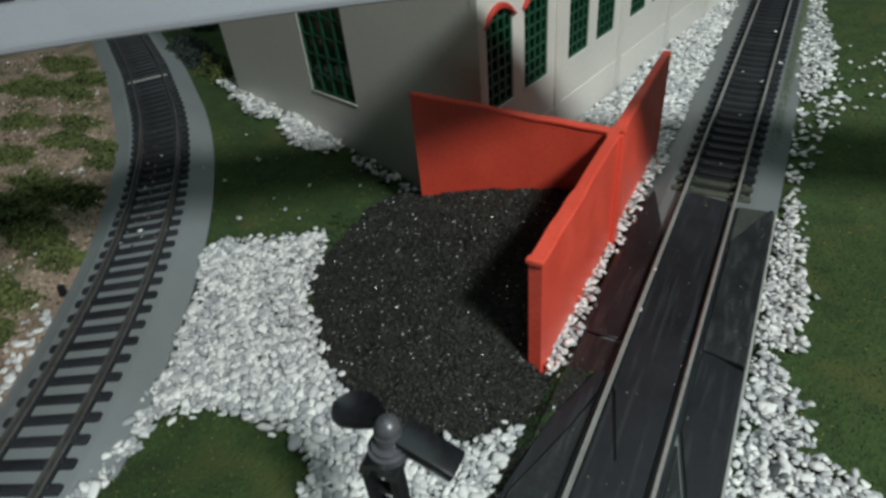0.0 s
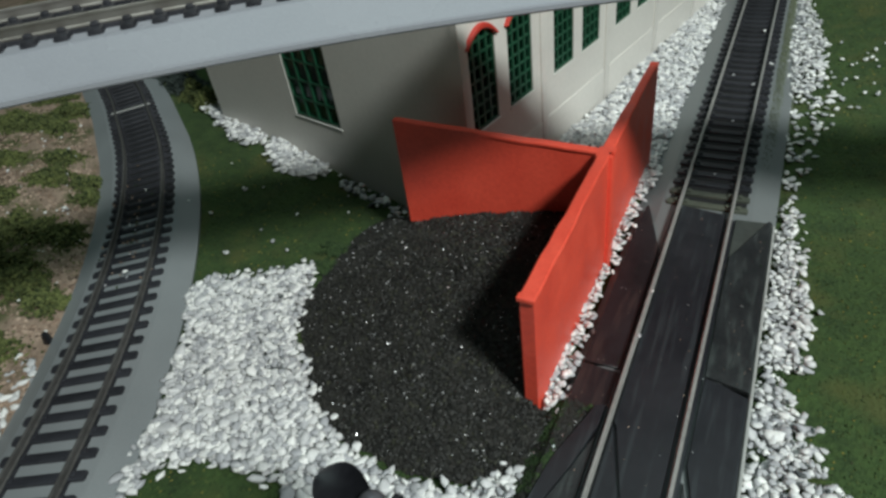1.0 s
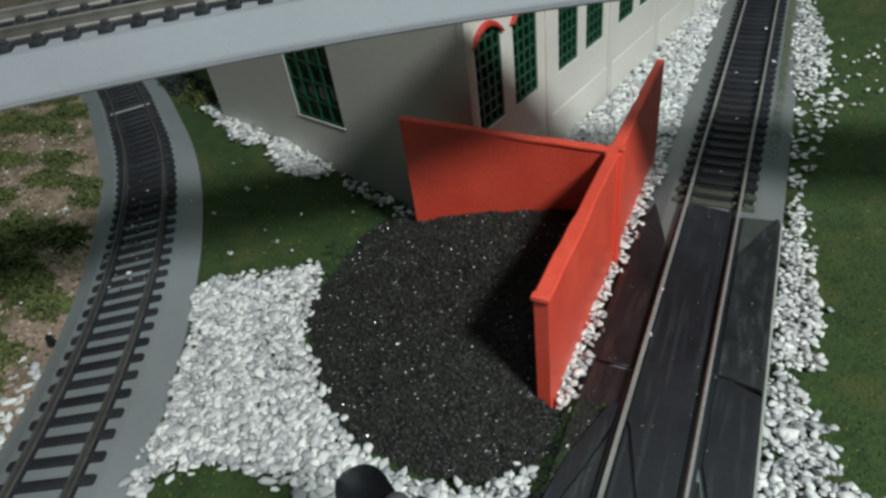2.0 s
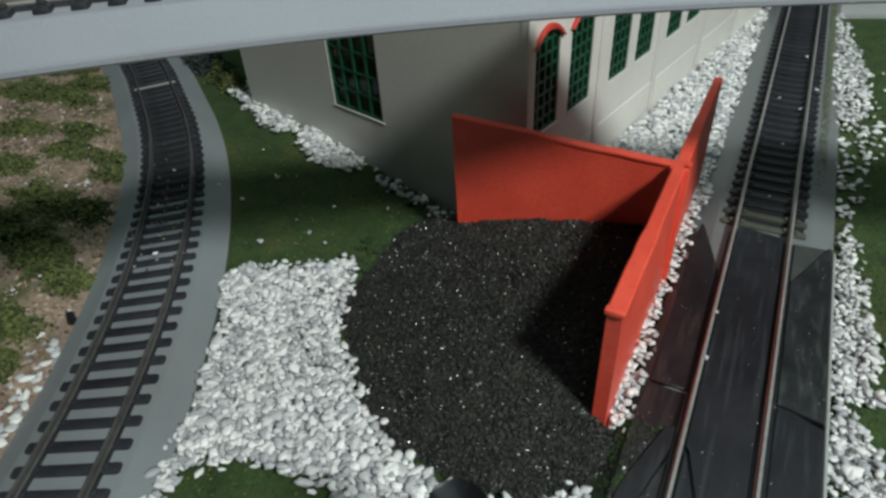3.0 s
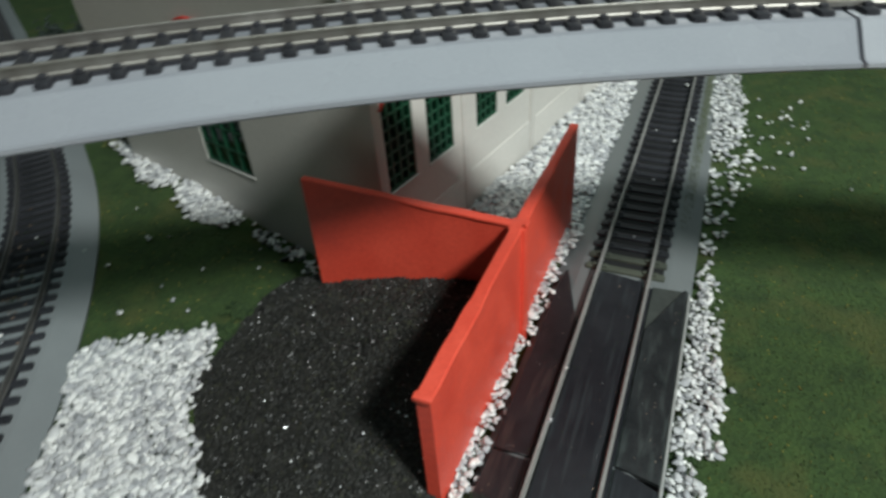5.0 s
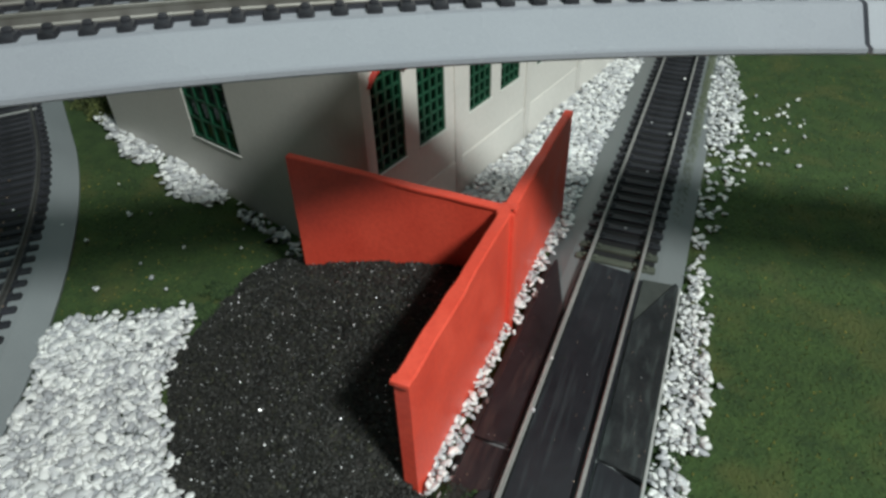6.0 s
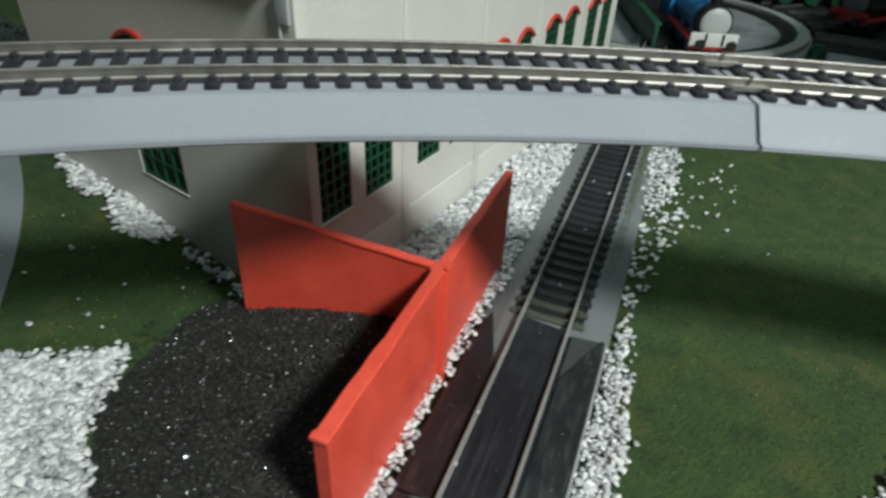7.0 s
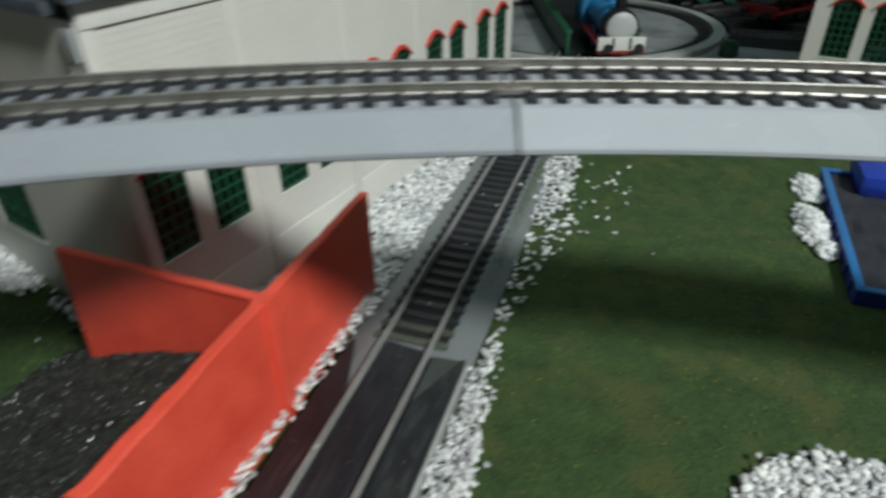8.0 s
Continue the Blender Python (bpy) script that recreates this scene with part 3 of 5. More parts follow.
def make_coal():
    t = thing("coal_heap", "heap of glittering black coal grains in the bin's corner", "coal")
    bm = bmesh.new()
    rows = []
    for a in np.linspace(171, 279, 70):
        r = float(np.interp(a, HEAP_TURN, HEAP_REACH)) + 0.0025 * noise.noise((a * 0.14, 0.5, 0))
        c, s = math.cos(radians(a)), math.sin(radians(a))
        rows.append([bm.verts.new((HEAP[0] + c * d, HEAP[1] + s * d, max(-0.001, heap(HEAP[0] + c * d, HEAP[1] + s * d)))) for d in np.linspace(0.004, r * 0.999, 60)])
    for p, q in zip(rows, rows[1:]):
        for i in range(len(p) - 1):
            bm.faces.new((p[i], p[i + 1], q[i + 1], q[i]))
    part("heap_body", bm, COAL, t)
    rng = np.random.default_rng(8)
    n = 34000
    x, y = rng.uniform(-0.13, -0.016, n), rng.uniform(-0.04, 0.066, n)
    z = np.array([heap(a, b) for a, b in zip(x, y)])
    keep = z > -0.5
    x, y, z = x[keep], y[keep], np.maximum(z[keep], -0.0002)
    s = rng.uniform(0.0003, 0.0008, (len(x), 3))
    # A few grains get the near-white sparkle colour.
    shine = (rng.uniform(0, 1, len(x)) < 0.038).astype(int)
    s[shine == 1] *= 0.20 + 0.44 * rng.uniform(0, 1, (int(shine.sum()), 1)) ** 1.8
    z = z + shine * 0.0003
    patch = np.array([noise.noise((a * 70, b * 70, 9)) for a, b in zip(x, y)])
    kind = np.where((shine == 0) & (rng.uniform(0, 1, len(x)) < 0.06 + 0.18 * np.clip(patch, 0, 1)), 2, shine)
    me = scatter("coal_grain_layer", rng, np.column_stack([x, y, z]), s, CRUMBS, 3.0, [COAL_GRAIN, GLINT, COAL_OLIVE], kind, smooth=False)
    part("coal_grain_layer", me, None, t, "loose coal grains, a few coloured near-white for sparkle")["kind"] = "stuff"


make_coal()

# ---- white stones ----


def gravel(name, label, poly, seed, pitch=0.0019, size=(0.0010, 0.0017), layers=2, thin=1.0, lift=0.0004, big=0.10, dark=0.006):
    """A layer of stones of mixed size on the ground: most small, some big, a few dark."""
    rng = np.random.default_rng(seed)
    px, py, pz = [], [], []
    for k in range(layers):
        x, y = spread(rng, poly, pitch)
        keep = rng.uniform(0, 1, len(x)) < thin * (1.0 if k == 0 else 0.75)
        px.append(x[keep]), py.append(y[keep])
        pz.append(np.full(keep.sum(), lift + k * 0.0010) + rng.uniform(-0.0003, 0.0004, keep.sum()))
    x, y, z = np.concatenate(px), np.concatenate(py), np.concatenate(pz)
    z = z + np.array([relief(a, b) + 0.0006 for a, b in zip(x, y)])
    long = size[0] + (size[1] - size[0]) * rng.uniform(0, 1, len(x)) ** 1.3
    long *= np.where(rng.uniform(0, 1, len(x)) < big, rng.uniform(1.25, 1.75, len(x)), 1.0)
    s = np.column_stack([long, long * rng.uniform(0.5, 0.95, len(x)), long * rng.uniform(0.30, 0.55, len(x))]) * 1.12
    s[:, 2] = np.minimum(s[:, 2], 0.0010)
    kind = (rng.uniform(0, 1, len(x)) < dark).astype(int)
    me = scatter(name, rng, np.column_stack([x, y, z]), s, PEBBLES, 0.34, [BALLAST, SLATE_STONE], kind)
    return tagged(new(name, me), label, "gravel", kind="stuff")


gravel("gravel", "white and pale grey pebbles between the curved track and the coal",
       [(-0.1565, 0.0105), (-0.140, 0.0205), (-0.1200, 0.033), (-0.1105, 0.012), (-0.1055, 0.0005), (-0.0930, -0.0105), (-0.0805, -0.0205), (-0.065, -0.0280), (-0.05, -0.030),
        (-0.035, -0.026), (-0.0245, -0.015), (-0.0228, -0.035), (-0.0215, -0.06), (-0.03, -0.085), (-0.05, -0.085), (-0.0605, -0.055), (-0.0690, -0.0425), (-0.0765, -0.0398),
        (-0.0850, -0.0402), (-0.0905, -0.0418), (-0.0945, -0.0410), (-0.1010, -0.0422), (-0.1075, -0.0452), (-0.1112, -0.0490), (-0.1135, -0.0560), (-0.1125, -0.0640), (-0.108, -0.082), (-0.1115, -0.080), (-0.1168, -0.056), (-0.1262, -0.033), (-0.1387, -0.0128)], 11, pitch=0.0016, layers=3)
gravel("gravel", "narrow strip of white pebbles along the coal bin's foot", [(-0.0256, -0.0015), (-0.0228, -0.001), (-0.0222, 0.006), (-0.0230, 0.05), (-0.0220, 0.094), (-0.0210, 0.115), (-0.0246, 0.120), (-0.0246, 0.06)], 12, size=(0.0008, 0.0013), layers=3, pitch=0.0014, lift=0.0036, big=0.04)
gravel("gravel", "bed of white pebbles between the engine shed and the siding",
       [(-0.0240, 0.128), (-0.0212, 0.11), (-0.0215, 0.36), (-0.0225, 0.350), (-0.036, 0.285), (-0.052, 0.203), (-0.0635, 0.150), (-0.062, 0.130), (-0.038, 0.130)], 13, pitch=0.0016, layers=3, dark=0.03)
gravel("gravel", "white pebbles in the nook between shed and coal bin", [(-0.0660, 0.130), (-0.0285, 0.134), (-0.0285, 0.070), (-0.058, 0.070), (-0.0740, 0.092)], 23, pitch=0.0017, layers=2, thin=0.9)
gravel("gravel", "white pebbles spilling from the siding onto the grass",
       [(0.0228, 0.0965), (0.026, 0.117), (0.0285, 0.099), (0.0300, 0.075), (0.0335, 0.060), (0.0332, 0.049), (0.0308, 0.0435), (0.0325, 0.0395), (0.0300, 0.0355), (0.0238, 0.0335), (0.0290, 0.030), (0.0300, 0.0245), (0.0338, 0.0195), (0.0350, 0.0155), (0.0350, 0.0060), (0.0425, 0.0030), (0.056, -0.006), (0.075, -0.016), (0.07, -0.08), (0.0228, -0.08)], 14, size=(0.0007, 0.0014), pitch=0.0015, layers=3, thin=0.80, big=0.08, dark=0.02)
gravel("gravel", "white pebbles scattered beside the far siding",
       [(0.0190, 0.36), (0.024, 0.33), (0.028, 0.30), (0.033, 0.265), (0.034, 0.235), (0.027, 0.200), (0.020, 0.205), (0.0175, 0.245), (0.0165, 0.34)], 15, layers=3, thin=0.66, lift=0.0006, size=(0.0009, 0.0015), pitch=0.0021)
gravel("gravel", "a few white pebbles on the grass beside the siding", [(0.021, 0.20), (0.038, 0.24), (0.040, 0.205), (0.032, 0.15), (0.028, 0.118), (0.0205, 0.12)], 16, layers=1, thin=0.42, pitch=0.0024)
gravel("gravel", "white pebbles along the shed's end wall",
       [(-0.280, 0.140), (-0.252, 0.1345), (-0.222, 0.1215), (-0.205, 0.1135), (-0.2085, 0.1015), (-0.222, 0.1045), (-0.243, 0.1185), (-0.262, 0.1270)], 17, layers=3, thin=0.9, pitch=0.0018, big=0.2)
gravel("gravel", "white pebbles along the shed's end wall",
       [(-0.201, 0.112), (-0.164, 0.0985), (-0.156, 0.0925), (-0.1630, 0.0870), (-0.1755, 0.0870), (-0.194, 0.0975)], 18, layers=3, thin=0.92, pitch=0.0018, big=0.2)
# Two in five stones are dark: shade by the wall put into their colour.
gravel("gravel", "sparse pebbles at the foot of the shed's end wall",
       [(-0.158, 0.0955), (-0.095, 0.0800), (-0.086, 0.0700), (-0.112, 0.0735), (-0.138, 0.0830)], 19, layers=1, thin=0.55, big=0.25, dark=0.4)
gravel("gravel", "white pebbles beyond the curved track", [(-0.190, -0.036), (-0.178, -0.037), (-0.163, -0.062), (-0.158, -0.09), (-0.2, -0.09), (-0.21, -0.05)], 20, layers=1, thin=0.85, size=(0.0013, 0.0022), pitch=0.0026)
gravel("gravel", "patch of white pebbles in the lawn", [(0.095, 0.062), (0.107, 0.083), (0.124, 0.0905), (0.15, 0.094), (0.18, 0.06), (0.14, 0.03), (0.10, 0.04)], 21, size=(0.0008, 0.0014), pitch=0.0015, layers=3)


def make_pebble_pile(x0, y0, rx, ry, h, seed):
    """A small mound of white stones."""
    rng = np.random.default_rng(seed)
    n = int(9.0e6 * rx * ry)
    a, d = rng.uniform(0, 2 * np.pi, n), np.sqrt(rng.uniform(0, 1, n)) * (1 + rng.normal(0, 0.16, n))
    x, y = x0 + rx * d * np.cos(a), y0 + ry * d * np.sin(a)
    z = h * np.clip(1 - d ** 2.5, 0, 1) + 0.0004
    long = rng.uniform(0.0011, 0.0025, n)
    s = np.column_stack([long, long * rng.uniform(0.6, 0.95, n), long * rng.uniform(0.4, 0.7, n)])
    me = scatter("gravel", rng, np.column_stack([x, y, z]), s, PEBBLES, 0.7, [BALLAST])
    tagged(new("gravel", me), "small pile of white pebbles beside the blue wagon", "gravel", kind="stuff")


make_pebble_pile(0.1455, 0.2685, 0.0060, 0.0120, 0.0026, 22)
make_pebble_pile(0.1412, 0.2285, 0.0060, 0.0160, 0.0030, 24)
make_pebble_pile(0.1435, 0.2075, 0.0036, 0.0055, 0.0022, 25)


def make_shoulder_dust():
    """Turf crumbs that have settled on the siding's outer shoulder."""
    rng = np.random.default_rng(77)
    n = 42000
    y = rng.uniform(0.13, 0.42, n)
    x = 0.0228 - rng.exponential(0.0065, n)
    keep = (x > 0.0142) & (rng.uniform(0, 1, n) < np.clip((y - 0.13) * 7, 0.02, 1))
    x, y = x[keep], y[keep]
    z = np.clip((0.0218 - x) / 0.0066, 0, 1) * BED_TOP
    me = scatter("turf_dust", rng, np.column_stack([x, y, z]), rng.uniform(0.00010, 0.00028, (len(x), 3)), CRUMBS, 3.0, [TURF_DUST], smooth=False)
    tagged(new("turf_dust", me), "green turf crumbs on the siding's shoulder", "grass", kind="stuff")


make_shoulder_dust()


def make_loose_stones():
    """Single pebbles that lie apart on grass, soil and track."""
    rng = np.random.default_rng(31)
    x, y = rng.uniform(0.04, 0.062, 26), rng.uniform(0.19, 0.27, 26)
    x2, y2 = rng.uniform(-0.36, -0.2, 90), rng.uniform(-0.03, 0.12, 90)
    ok = np.hypot(x2 + 0.5362, y2 + 0.2855) < 0.428
    x2, y2 = x2[ok], y2[ok]
    x3, y3 = rng.uniform(-0.225, -0.125, 12), rng.uniform(0.025, 0.085, 12)
    x, y = np.concatenate([x, x2, x3, [0.075, 0.0585, -0.184, -0.155, -0.160, -0.0195]]), np.concatenate([y, y2, y3, [0.184, 0.196, 0.068, 0.045, 0.029, -0.0045]])
    long = rng.uniform(0.0006, 0.0013, len(x))
    s = np.column_stack([long, long * 0.8, long * 0.55])
    z = np.where(x < -0.19, 0.0026, 0.0006)
    me = scatter("loose_pebbles", rng, np.column_stack([x, y, z]), s, PEBBLES, 0.5, [BALLAST])
    tagged(new("loose_pebbles", me), "stray white pebbles on grass and soil", "pebbles", kind="stuff")
    x = np.array([0.0, 0.0055, -0.0035, 0.011, -0.0076, -0.2195, -0.181, 0.0012, 0.0052, -0.0075])
    y = np.array([0.118, 0.196, 0.205, 0.221, 0.0475, 0.0475, 0.003, 0.160, 0.262, 0.029])
    z = np.array([0.0064, 0.0064, 0.0064, 0.0060, 0.0083, 0.0064, 0.0068, 0.0064, 0.0064, 0.0083])
    s = np.tile([0.0010, 0.0008, 0.0005], (10, 1)) * rng.uniform(0.6, 1.1, (10, 1))
    me = scatter("track_pebbles", rng, np.column_stack([x, y, z]), s, PEBBLES, 0.4, [BALLAST])
    tagged(new("track_pebbles", me), "small white pebbles lying between the rails", "pebbles", kind="stuff")


make_loose_stones()


def make_board_grit():
    """Pale and green specks on the boards; coal and moss spilt over the board's end by the bin."""
    rng = np.random.default_rng(91)
    n = 240
    x, y = rng.uniform(-0.0195, 0.0200, n), rng.uniform(-0.09, 0.092, n)
    keep = (np.abs(np.abs(x) - GAUGE / 2) > 0.0014)
    x, y = x[keep], y[keep]
    z = np.where(np.abs(x) < 0.007, 0.00645, np.where(x > 0, 0.0059, 0.0056))
    kind = rng.choice([0, 1, 2], len(x), p=[0.15, 0.4, 0.45])
    me = scatter("board_grit", rng, np.column_stack([x, y, z]), rng.uniform(0.00006, 0.00022, (len(x), 3)), CRUMBS, 3.0, [BALLAST, TURF_EDGE, SOIL_CHIP], kind, smooth=False)
    tagged(new("board_grit", me), "pale and green dust specks on the black boards", "grit", kind="stuff")
    n = 9000
    x, y = rng.normal(-0.0200, 0.0040, n), rng.normal(-0.0105, 0.0120, n)
    keep = (x < np.interp(y, (-0.05, -0.0336, -0.0132, 0.0051), (-0.0225, -0.0214, -0.0186, -0.0132))) & (x > -0.0275) & (y < 0.0045)
    x, y = x[keep], y[keep]
    z = np.where(x > -0.0198, 0.0056, np.clip((x + 0.0262) / 0.0064, 0, 1) * 0.0052)
    green = np.array([noise.noise((a * 260, b * 260, 4)) for a, b in zip(x, y)]) + (x + 0.0195) * -30 + rng.uniform(-0.3, 0.3, len(x))
    # Kind 2 is the near-white grain painted for sparkle.
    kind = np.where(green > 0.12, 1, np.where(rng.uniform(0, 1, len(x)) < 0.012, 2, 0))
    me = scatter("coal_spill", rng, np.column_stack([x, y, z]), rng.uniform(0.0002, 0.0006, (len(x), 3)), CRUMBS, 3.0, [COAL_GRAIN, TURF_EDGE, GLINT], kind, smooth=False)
    tagged(new("coal_spill", me), "coal grains and dark green moss spilt over the board", "coal", kind="stuff")


make_board_grit()


def make_track_debris():
    """Clods, pale chips and moss caught between the ties of the curved track."""
    rng = np.random.default_rng(17)
    n = 75
    a = np.radians(rng.normal(43.5, 2.2, n))
    r = 0.457 + rng.uniform(-0.0115, 0.0115, n)
    r = np.where(np.abs(np.abs(r - 0.457) - GAUGE / 2) < 0.0013, 0.457, r)
    x, y = -0.5362 + r * np.cos(a), -0.2855 + r * np.sin(a)
    kind = rng.choice([0, 1, 2, 3], n, p=[0.4, 0.25, 0.25, 0.1])
    me = scatter("track_debris", rng, np.column_stack([x, y, np.full(n, 0.0058)]), rng.uniform(0.00025, 0.0006, (n, 3)), CRUMBS, 3.0, [SOIL_DARK, SOIL_CHIP, TURF_EDGE, BALLAST], kind, smooth=False)
    tagged(new("track_debris", me), "clods and pale chips caught between the track's ties", "debris", kind="stuff")


make_track_debris()

# ---- soil bank beyond the curved track ----


def bank(x, y):
    d = max(0.0, 0.457 - 0.024 - math.hypot(x + 0.5362, y + 0.2855))
    return min(0.004, d * 0.10) + 0.0022 * (noise.noise((x * 45, y * 45, 3)) + 0.5 * noise.noise((x * 130, y * 130, 5)) + 0.4) * min(1, d * 40)


def make_bank():
    bm = bmesh.new()
    rows = []
    for i, (x, y, z, dx, dy) in enumerate(curve_stations):
        if y < -0.16:
            continue
        row = []
        for k in range(60):
            u = -(0.0205 + 0.32 * (k / 59) ** 1.3)
            px, py = x + u * dy, y - u * dx
            row.append(bm.verts.new((px, py, bank(px, py) - (0.001 if k == 0 else 0))))
        rows.append(row)
    for p, q in zip(rows, rows[1:]):
        for i in range(len(p) - 1):
            bm.faces.new((p[i], p[i + 1], q[i + 1], q[i]))
    return solid("soil_bank", bm, SOIL, "rough tan-brown soil bank with patches of moss", "soil", "structure")


make_bank()


def make_soil_grit():
    """Clods, bark flakes, moss crumbs and pale chips over the soil."""
    rng = np.random.default_rng(55)
    n = 26000
    x, y = rng.uniform(-0.43, -0.17, n), rng.uniform(-0.11, 0.17, n)
    d = np.hypot(x + 0.5362, y + 0.2855)
    keep = (d < 0.435) & (d > 0.28)
    x, y = x[keep], y[keep]
    z = np.array([bank(a, b) for a, b in zip(x, y)])
    mossy = np.array([noise.noise((a * 38, b * 38, 9)) for a, b in zip(x, y)]) + rng.uniform(-0.25, 0.25, len(x))
    kind = np.where(mossy > 0.16, 2, rng.choice([0, 1, 3], len(x), p=[0.62, 0.36, 0.02]))
    long = rng.uniform(0.0004, 0.0012, len(x)) * np.where(kind == 2, 0.75, 1.0)
    s = np.column_stack([long, long * rng.uniform(0.4, 0.9, len(x)), long * rng.uniform(0.3, 0.6, len(x))])
    me = scatter("soil_grit", rng, np.column_stack([x, y, z]), s, CRUMBS, 0.7, [SOIL_CHIP, SOIL_DARK, SHRUB, BALLAST], kind, smooth=False)
    tagged(new("soil_grit", me), "tan and brown clods, moss crumbs on the soil bank", "soil", kind="stuff")


make_soil_grit()


def make_shrub(x, y, r, h, seed, mat=SHRUB, label="low tuft of olive-green foam foliage on the soil"):
    """A cushion of many small leafy crumbs with an uneven outline."""
    rng = np.random.default_rng(seed)
    n = int(900 * (r / 0.012) ** 1.5)
    a, d = rng.uniform(0, 2 * np.pi, n), np.sqrt(rng.uniform(0, 1, n))
    reach = r * (0.78 + 0.55 * np.array([noise.noise((math.cos(t) * 2.2 + seed, math.sin(t) * 2.2, 0)) for t in a])) * rng.uniform(0.75, 1.2, n)
    px, py = x + np.cos(a) * d * reach * 1.25, y + np.sin(a) * d * reach * 0.85
    top = h * (1 - d ** 2) * (0.7 + 0.5 * np.array([noise.noise((u * 190, v * 190, seed)) for u, v in zip(px, py)]))
    base = np.array([max(0.0, bank(u, v) if u < -0.18 else relief(u, v)) for u, v in zip(px, py)])
    pz = base + np.maximum(0.0002, top) * rng.uniform(0.2, 1.0, n)
    d2 = 1.25 * d * rng.uniform(0.8, 1.25, n)
    s = rng.uniform(0.0004, 0.0010, (n, 3)) * (1.15 - 0.35 * np.minimum(d2, 1.3))[:, None]
    me = scatter("shrub", rng, np.column_stack([px, py, pz]), s, CRUMBS, 3.0, [mat], smooth=False)
    tagged(new("shrub", me), label, "shrub", group="shrubs")


for k, (x, y, r) in enumerate(((-0.326, 0.050, 0.013), (-0.285, 0.046, 0.012), (-0.366, 0.083, 0.022), (-0.352, 0.108, 0.016), (-0.299, 0.062, 0.011), (-0.256, 0.011, 0.016),
                               (-0.237, 0.015, 0.012), (-0.251, 0.040, 0.008), (-0.264, 0.050, 0.009), (-0.293, 0.024, 0.012), (-0.222, -0.013, 0.014), (-0.2045, -0.016, 0.010),
                               (-0.240, -0.010, 0.014), (-0.338, 0.087, 0.013), (-0.202, -0.040, 0.012), (-0.262, -0.008, 0.016), (-0.31, 0.005, 0.016), (-0.189, -0.052, 0.009),
                               (-0.39, 0.12, 0.02), (-0.345, 0.03, 0.014))):
    make_shrub(x, y, r, 0.0065, 40 + k)
for k, (x, y, r) in enumerate(((-0.300, 0.150, 0.014), (-0.282, 0.141, 0.011), (-0.325, 0.163, 0.016), (-0.266, 0.133, 0.010))):
    make_shrub(x, y, r, 0.016, 80 + k, SHRUB if k % 2 else GREY_SHRUB, "dark grey-green bush at the engine shed's corner")
for k, (x, y, r) in enumerate(((-0.1165, 0.034, 0.006), (-0.118, 0.044, 0.006), (-0.0215, -0.020, 0.006), (-0.020, -0.011, 0.005), (-0.024, -0.028, 0.006), (0.0255, 0.035, 0.004), (0.0265, 0.008, 0.004))):
    make_shrub(x, y, r, 0.0016, 90 + k, TURF_EDGE, "thin patch of dark green turf at the gravel's edge")

for k, (x, y, r) in enumerate(((-0.372, 0.222, 0.018), (-0.400, 0.240, 0.02), (-0.352, 0.205, 0.014), (-0.404, 0.212, 0.018), (-0.425, 0.232, 0.022), (-0.388, 0.260, 0.02), (-0.36, 0.24, 0.018))):
    make_shrub(x, y, r, 0.030, 120 + k, GREY_SHRUB, "tall dark bush beyond the engine shed")
make_shrub(-0.1705, -0.0215, 0.0016, 0.0020, 130, MOSS, "tiny tuft of yellow moss caught on a track tie")


def make_stub():
    bm = bmesh.new()
    tube(bm, 0.0016, 0.0011, 0.0045, Matrix.Translation((-0.1865, -0.0285, 0.0)) @ Matrix.Rotation(radians(14), 4, "Y"), 10, 0.0004)
    solid("stub_post", bm, BLACK_PLASTIC, "short black stub post beside the curved track", "post")


make_stub()

# ---- engine shed ----


def wall_with_openings(bm, length, height, thick, openings):
    """A wall along x from 0, front at y = 0, with rectangular holes (x0, x1, z0, z1)."""
    xs = sorted({0.0, length, *(o[0] for o in openings), *(o[1] for o in openings)})
    zs = sorted({-0.014, height, *(o[2] for o in openings), *(o[3] for o in openings)})
    for x0, x1 in zip(xs, xs[1:]):
        for z0, z1 in zip(zs, zs[1:]):
            cx, cz = (x0 + x1) / 2, (z0 + z1) / 2
            if not any(o[0] < cx < o[1] and o[2] < cz < o[3] for o in openings):
                box(bm, x0, x1, 0, thick, z0, z1)
    bmesh.ops.remove_doubles(bm, verts=bm.verts, dist=1e-6)
    twice = {}
    for f in bm.faces:
        twice.setdefault(tuple(sorted(v.index for v in f.verts)), []).append(f)
    bmesh.ops.delete(bm, geom=[f for group in twice.values() if len(group) > 1 for f in group], context="FACES")


def arch_points(w, z, rise, n=10):
    return [(w * i / n, z + rise * (1 - (2 * i / n - 1) ** 2)) for i in range(n + 1)]


